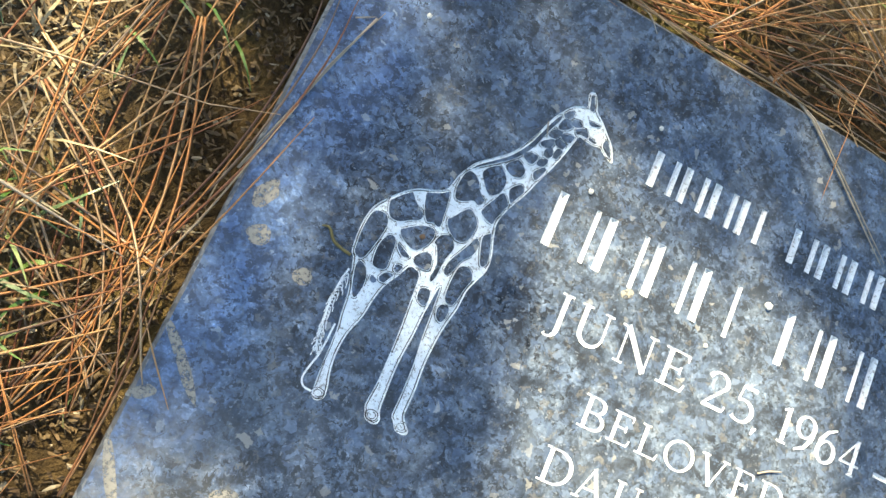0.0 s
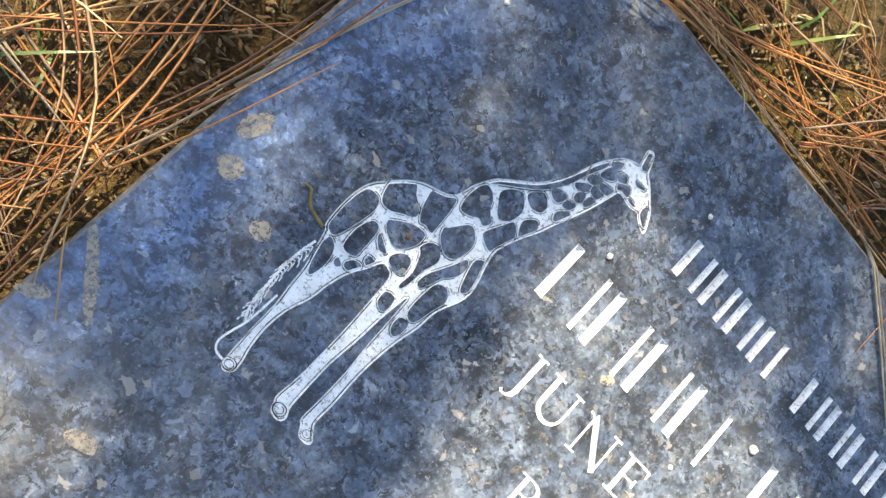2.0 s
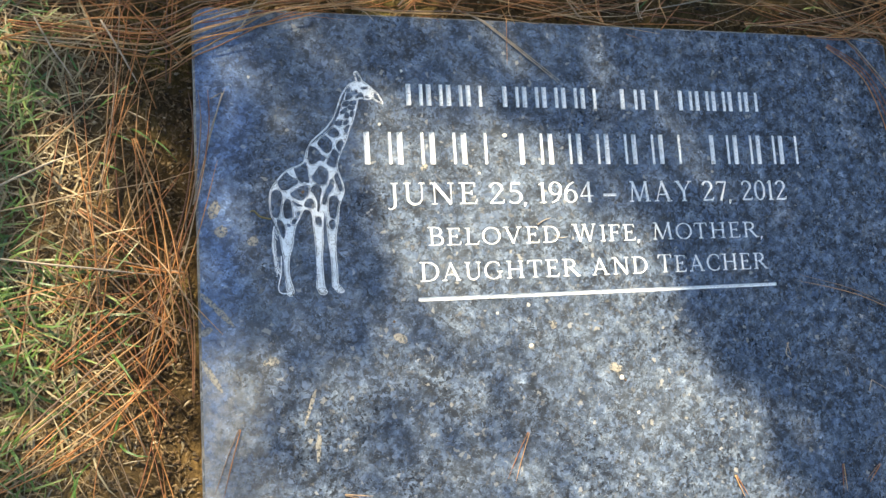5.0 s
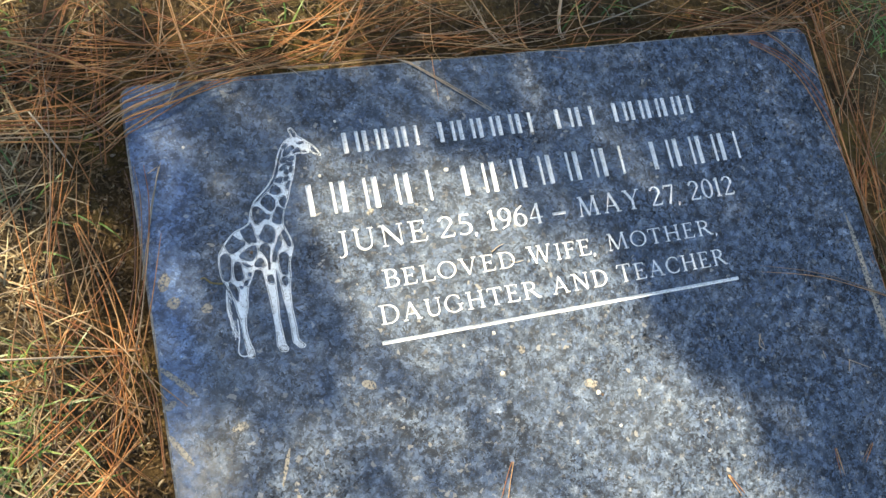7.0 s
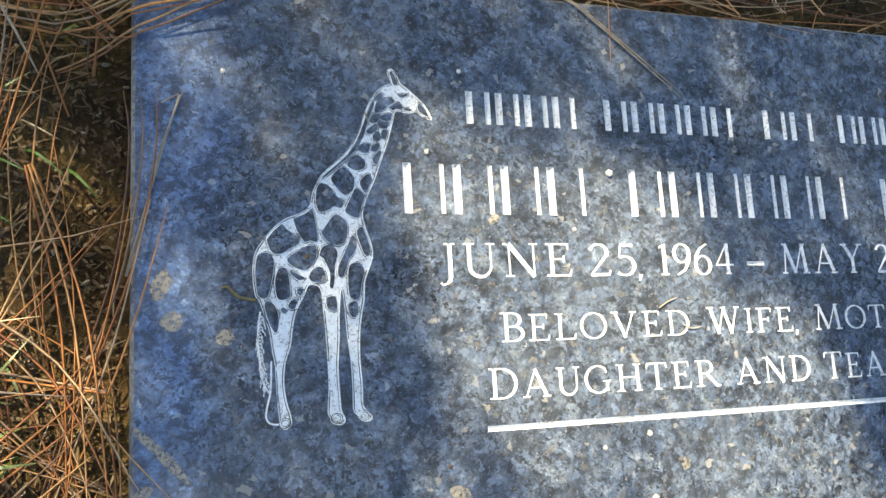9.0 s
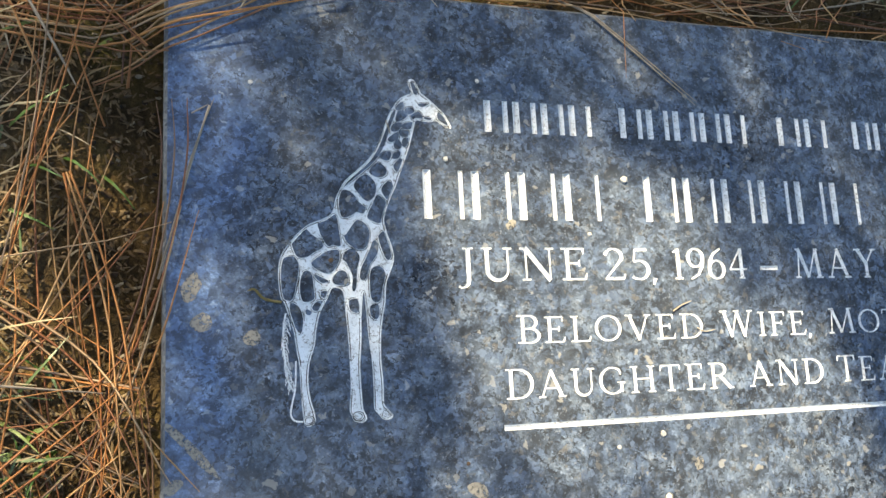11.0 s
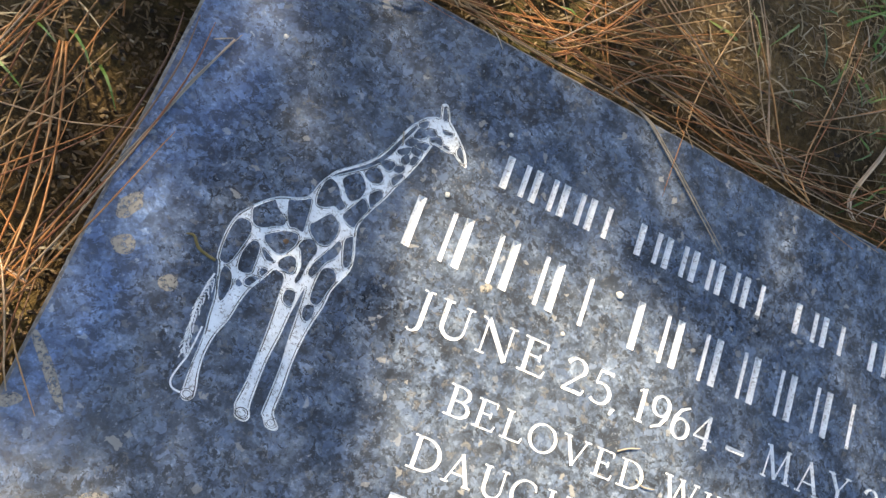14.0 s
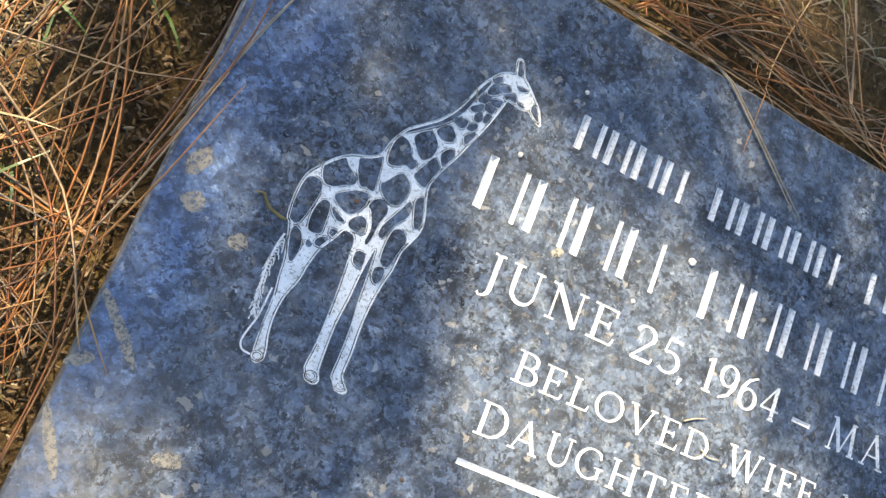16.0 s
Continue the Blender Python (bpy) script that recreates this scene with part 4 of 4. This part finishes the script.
# single long straws over the turf
LONG = "long pale straw stalk lying over the grass"
for text in ("-95.0,-190.7 -70,-179 -39.3,-166.5", "-71.4,-55.3 -58,-82 -43.0,-105.1", "-130,-240 -60,-252 20,-262", "-22.5,-56.1 -8,-82 4.3,-105.6", "788.4,16.8 810,5 830.7,-8.0", "691.3,42.7 555.8,1.4 448.7,-28"):
    fascicle(text, 0.0013, 0.016, GREY_STRAW, 1, 0.0, LONG)
for text in ("644.7,58.9 524.2,25.4 449.9,-36", "-90,-60 20,-66 110,-40 190,-22", "-95,-72 10,-76 80,-58 150,-36", "-60,-330 -20,-300 34,-255", "-80,-380 -20,-330 30,-290", "-40,-210 10,-250 42,-310", "0,-150 22,-230 30,-330"):
    fascicle(text, 0.0010, 0.012, None, 3, 0.010, "rust orange pine needles fallen over grass and soil")

# the olive twig beside the figure, and grit
twig = thing("twig", "tiny curled olive brown twig lying on the granite", "twig")
verts, faces = [], []
line = [Vector((p.x, p.y, TOP + 0.0012)) for p in smooth_line(pts_mm("105.6,-219.6 100.9,-218.9 96.0,-217.1 92.0,-212.8 88.5,-213.4"))]
tube(line, 0.0009, verts, faces, 0.5)
mesh_object("stem", verts, faces, TWIG, True).parent = twig


def grit(x, y, size, material, label):
    bm = bmesh.new()
    bmesh.ops.create_icosphere(bm, subdivisions=2, radius=size)
    for v in bm.verts:
        v.co *= 1 + 0.35 * noise.noise(v.co * (1.6 / size) + Vector((x * 70, y * 70, 0)))
        v.co.z *= 0.55
        v.co += Vector((x, y, TOP + size * 0.4))
    me = bpy.data.meshes.new("grit")
    bm.to_mesh(me)
    bm.free()
    me.materials.append(material)
    tagged(new("grit", me), label, "grit", "grit on the marker")


for x, y, s in ((0.3120, -0.1480, 0.0022), (0.3225, -0.3347, 0.0019), (0.3227, -0.2994, 0.0018), (0.2937, -0.3054, 0.0014), (0.4055, -0.3674, 0.0022),
                (0.1990, -0.1390, 0.0015), (0.2860, -0.1820, 0.0013), (0.2210, -0.0910, 0.0013), (0.4190, -0.3991, 0.0015), (0.0910, -0.1000, 0.0013)):
    grit(x, y, s, PEBBLE, "pale crumb of grit on the polished granite")
for x, y, s in ((0.1320, -0.1975, 0.0013), (0.4090, -0.3700, 0.0012), (0.2030, -0.3080, 0.0011)):
    grit(x, y, s, BARK, "brown crumb of bark on the granite")


# ---- grass and litter ----
def blades(name, label, category, count, place, material, length, width, lean, curly=0.5):
    """Many small bent blades in one mesh."""
    verts, faces = [], []
    made = 0
    while made < count:
        spot = place()
        if spot is None:
            continue
        x, y = spot
        made += 1
        L, w = rng.uniform(*length), rng.uniform(*width)
        a, tilt = rng.uniform(0, 2 * math.pi), radians(rng.uniform(*lean))
        z = ground_z(x, y) - 0.001
        base, n = len(verts), 4
        curl = rng.normal(0, curly)
        px, py, pz = x, y, z
        for i in range(n):
            t = i / (n - 1)
            ww = w * (1 - 0.85 * t * t) / 2
            sx, sy = -math.sin(a) * ww, math.cos(a) * ww
            verts.append((px + sx, py + sy, pz))
            verts.append((px - sx, py - sy, pz + ww * 0.5))
            step = L / (n - 1)
            px += math.cos(a) * math.cos(tilt) * step
            py += math.sin(a) * math.cos(tilt) * step
            pz = max(pz + math.sin(tilt) * step, ground_z(px, py) + 0.0005)
            tilt -= 0.35
            a += curl * 0.4
        if any(in_stone(v[0], v[1], -0.001) and v[2] < TOP + 0.002 for v in verts[base:]):
            del verts[base:]
            made -= 1
            continue
        for i in range(n - 1):
            b = base + 2 * i
            faces.append((b, b + 1, b + 3, b + 2))
    tagged(mesh_object(name, verts, faces, material), label, category, kind="stuff")


def turf(x, y):
    """How thick the grass stands at a place: thin in the trench, patchy beyond."""
    d = math.hypot(max(X0 - x, x - X1, 0), max(Y0 - y, y - Y1, 0))
    return min(1, max(0, (d - 0.035) / 0.05)) * (0.55 + 0.9 * noise.noise(Vector((x * 6, y * 6, 8))))


def near(lo, hi, clump=0):
    def place():
        x, y = rng.uniform(-0.32, 1.05), rng.uniform(-0.85, 0.36)
        if in_stone(x, y, 0.006):
            return None
        t = turf(x, y)
        if clump:
            t *= max(0.03, min(1, 0.5 + 2.2 * noise.noise(Vector((x * 9 + 4, y * 9, 2))) - (0.75 if -0.075 < x < 0.05 and y > -0.25 else 0) + (0.45 if x < -0.075 else 0) - (0.5 if y > -0.05 and 0.05 < x < 0.66 else 0)))
        return (x, y) if rng.random() < lo + (hi - lo) * t else None
    return place


def far():
    x, y = rng.uniform(-1.4, 2.1), rng.uniform(-1.9, 1.4)
    if -0.32 < x < 1.05 and -0.85 < y < 0.36:
        return None
    return (x, y) if math.hypot((x - 0.35) / 1.75, (y + 0.25) / 1.65) < rng.uniform(0.5, 1.0) else None


blades("dead_grass", "tan dead grass and clippings over the soil", "dead grass", 24000, near(0.10, 1.0), DRY, (0.006, 0.026), (0.0006, 0.0015), (0, 45), 0.15)
def tan_turf():
    x, y = rng.uniform(-0.30, -0.03), rng.uniform(-0.40, 0.16)
    return (x, y) if rng.random() < turf(x, y) else None


blades("dead_grass", "long tan dead grass in the turf beside the pine straw", "dead grass", 1000, tan_turf, TAN, (0.018, 0.050), (0.0009, 0.0020), (5, 50), 0.3)
blades("grass", "short green grass blades among dead ones", "grass", 8500, near(0.004, 1.0, 1), GREEN, (0.012, 0.042), (0.0011, 0.0024), (15, 65))
blades("dead_grass", "tan dead grass further from the marker", "dead grass", 14000, far, DRY, (0.03, 0.07), (0.003, 0.005), (5, 55))
blades("grass", "green lawn grass further from the marker", "grass", 12000, far, GREEN, (0.03, 0.08), (0.003, 0.005), (20, 75))


def crumbs():
    """Small dark bits of bark, soil and broken straw along the stone's edge."""
    verts, faces = [], []
    for k in range(2600):
        side = rng.random()
        if side < 0.5:
            x, y = X0 - abs(rng.normal(0.004, 0.035)), rng.uniform(-0.8, 0.05)
        elif side < 0.85:
            x, y = rng.uniform(-0.1, 0.9), Y1 + abs(rng.normal(0.004, 0.04))
        else:
            x, y = X1 + abs(rng.normal(0.004, 0.03)), rng.uniform(-0.8, 0.05)
        if in_stone(x, y, 0.002):
            continue
        size, z, base = rng.uniform(0.0008, 0.0035), ground_z(x, y), len(verts)
        for i in range(5):
            a = i * 1.2566 + rng.uniform(-0.4, 0.4)
            q = size * rng.uniform(0.5, 1.2)
            verts.append((x + q * math.cos(a), y + q * math.sin(a) * 0.7, z + rng.uniform(0, 0.0008)))
        verts.append((x, y, z + size * 0.8))
        for i in range(5):
            faces.append((base + i, base + (i + 1) % 5, base + 5))
    tagged(mesh_object("soil_crumbs", verts, faces, CRUMB), "dark crumbs of bark and soil along the marker's edge", "soil", kind="stuff")


crumbs()


def flakes():
    """Chopped leaf and bark litter lying flat over the soil all round the stone."""
    verts, faces = [], []
    for k in range(15000):
        side = rng.random()
        if side < 0.55:
            x, y = X0 - abs(rng.normal(0.01, 0.10)), rng.uniform(-0.8, 0.12)
        elif side < 0.85:
            x, y = rng.uniform(-0.15, 0.95), Y1 + abs(rng.normal(0.008, 0.09))
        else:
            x, y = X1 + abs(rng.normal(0.008, 0.07)), rng.uniform(-0.8, 0.12)
        if in_stone(x, y, 0.006):
            continue
        L, w = rng.uniform(0.0010, 0.0045) * rng.uniform(0.5, 1.2), rng.uniform(0.0003, 0.0010)
        a, tilt = rng.uniform(0, 2 * math.pi), rng.normal(0, 0.35)
        z, c, sn = ground_z(x, y) + rng.uniform(0.0006, 0.003), math.cos(a), math.sin(a)
        base = len(verts)
        for u, v in ((-1, -0.3), (-0.4, -1), (0.6, -0.8), (1, 0.2), (0.3, 1), (-0.7, 0.8)):
            u, v = u * L * rng.uniform(0.7, 1.2), v * w * rng.uniform(0.5, 1.3)
            verts.append((x + u * c - v * sn, y + u * sn + v * c, z + abs(u * math.sin(tilt)) + v * rng.normal(0, 0.3)))
        verts.append((x, y, z + w * 0.5))
        for i in range(6):
            faces.append((base + i, base + (i + 1) % 6, base + 6))
    tagged(mesh_object("leaf_litter", verts, faces, LITTER), "brown chopped leaf and bark litter over the soil", "leaf litter", kind="stuff")


flakes()


# ---- the pine bough whose shade falls on the stone ----
LIT = pts_mm("175,-135 330,-130 375,-190 430,-230 470,-290 478,-322 510,-362 555,-430 620,-540 620,-760 100,-760 20,-560 120,-400 165,-350 205,-268 190,-200")


def inside(x, y, ring):
    hit = False
    for i, b in enumerate(ring):
        a = ring[i - 1]
        if (a.y > y) != (b.y > y) and x < (b.x - a.x) * (y - a.y) / (b.y - a.y) + a.x:
            hit = not hit
    return hit


def shade_at(x, y):
    """How thickly the bough covers the sun, seen from a place on the ground."""
    if inside(x, y, LIT):
        if y < -0.29:
            return min(0.26, max(0.0, 0.38 - 0.5 * (y + 0.29) - x) * 1.3) if x > 0.19 else 0.22
        return 0.0 if x > 0.26 else 0.05
    if y < -0.33 and 0.03 < x < 0.2:
        return 0.27
    if x < -0.015 or (x < 0.04 and y < -0.15):
        return 0.52 if y > -0.2 else (0.18 if x > -0.07 else 0.5)
    if -0.01 < y < 0.07 and 0.09 < x < 0.37:
        return 0.10 if y > 0.02 else 0.6
    if y > 0.07 and 0.58 < x < 0.86:
        return 0.10
    if y > 0.0 and 0.58 < x < 0.70:
        return 0.3
    if y > 0.03 and (x < 0.20 or x > 0.66):
        return 0.22 if x < 0.2 else 0.7
    return 1.0 if x < 0.5 else 1.6


def tufts(centres, count, verts, faces, size=1.0):
    for c in centres:
        for k in range(count):
            d = Vector((rng.normal(), rng.normal(), rng.normal())).normalized()
            w = d.cross(Vector((rng.normal(), rng.normal(), rng.normal()))).normalized() * (0.0028 * size)
            b, tip = c + d * 0.004, c + d * (rng.uniform(0.025, 0.055) * size)
            i = len(verts)
            verts += [b - w, b + w, tip]
            faces.append((i, i + 1, i + 2))


def build_tree():
    """A young pine beside the grave, out of view; its long bough hangs between the sun and the stone."""
    tree = thing("pine_tree", "green pine tree with a long bough shading the marker", "tree")
    foot = Vector((1.5, 3.4, 0))
    verts, faces = [], []
    trunk = [foot + Vector((0.05 * math.sin(k), 0.04 * math.cos(k * 1.3), -0.1 + 0.75 * k)) for k in range(10)]
    tube(trunk, 0.13, verts, faces, 0.25, 12, 0.0)
    mesh_object("trunk", verts, faces, BARK, True).parent = tree
    hang = Vector((0.45, -0.1, TOP)) + TO_SUN * 2.4
    limbs = [[trunk[3].lerp(hang, t / 9) + Vector((0, 0, 0.25 * math.sin(t / 9 * math.pi))) for t in range(10)]]
    for k in range(16):
        a, z = k * 2.4, 2.6 + 0.27 * k
        reach = 1.5 - 0.07 * k
        root = Vector((foot.x, foot.y, z))
        limbs.append([root + Vector((math.cos(a), math.sin(a), 0.25)) * (reach * t / 6) for t in range(7)])
    for line in limbs:
        verts, faces = [], []
        tube(line, 0.028, verts, faces, 0.2, 7, 0.0)
        mesh_object("limb", verts, faces, BARK, True).parent = tree
    centres, thin = [], []
    step = 0.03
    for i in range(60):
        for j in range(64):
            x, y = -0.43 + step * (i + rng.random()), -1.13 + step * (j + rng.random())
            out = max(-0.20 - x, x - 1.10, -0.90 - y, y - 0.52, 0) / 0.24
            thick = shade_at(x, y) * max(0.0, 1 - out - 0.4 * noise.noise(Vector((x * 9, y * 9, 4))) * (out > 0))
            at = Vector((x, y, TOP))
            if thick <= 0.3:
                thin.append((at + TO_SUN * rng.uniform(2.0, 2.8), int(44 * thick + rng.random())))
            else:
                for k in range(int(thick + rng.random())):
                    centres.append(at + TO_SUN * rng.uniform(2.0, 2.8))
    hung = len(centres)
    for line in limbs[1:]:
        for k in range(60):
            p = line[0].lerp(line[-1], rng.uniform(0.35, 1.0))
            centres.append(p + Vector((rng.normal(0, 0.12), rng.normal(0, 0.12), rng.normal(0, 0.07))))
    verts, faces = [], []
    tufts(centres[:hung], 44, verts, faces)
    for c, few in thin:
        tufts([c], few, verts, faces)
    tufts(centres[hung:], 26, verts, faces, 2.4)
    ob = mesh_object("needle_tufts", verts, faces, FOLIAGE)
    ob.parent = tree
    tagged(ob, kind="stuff")


build_tree()
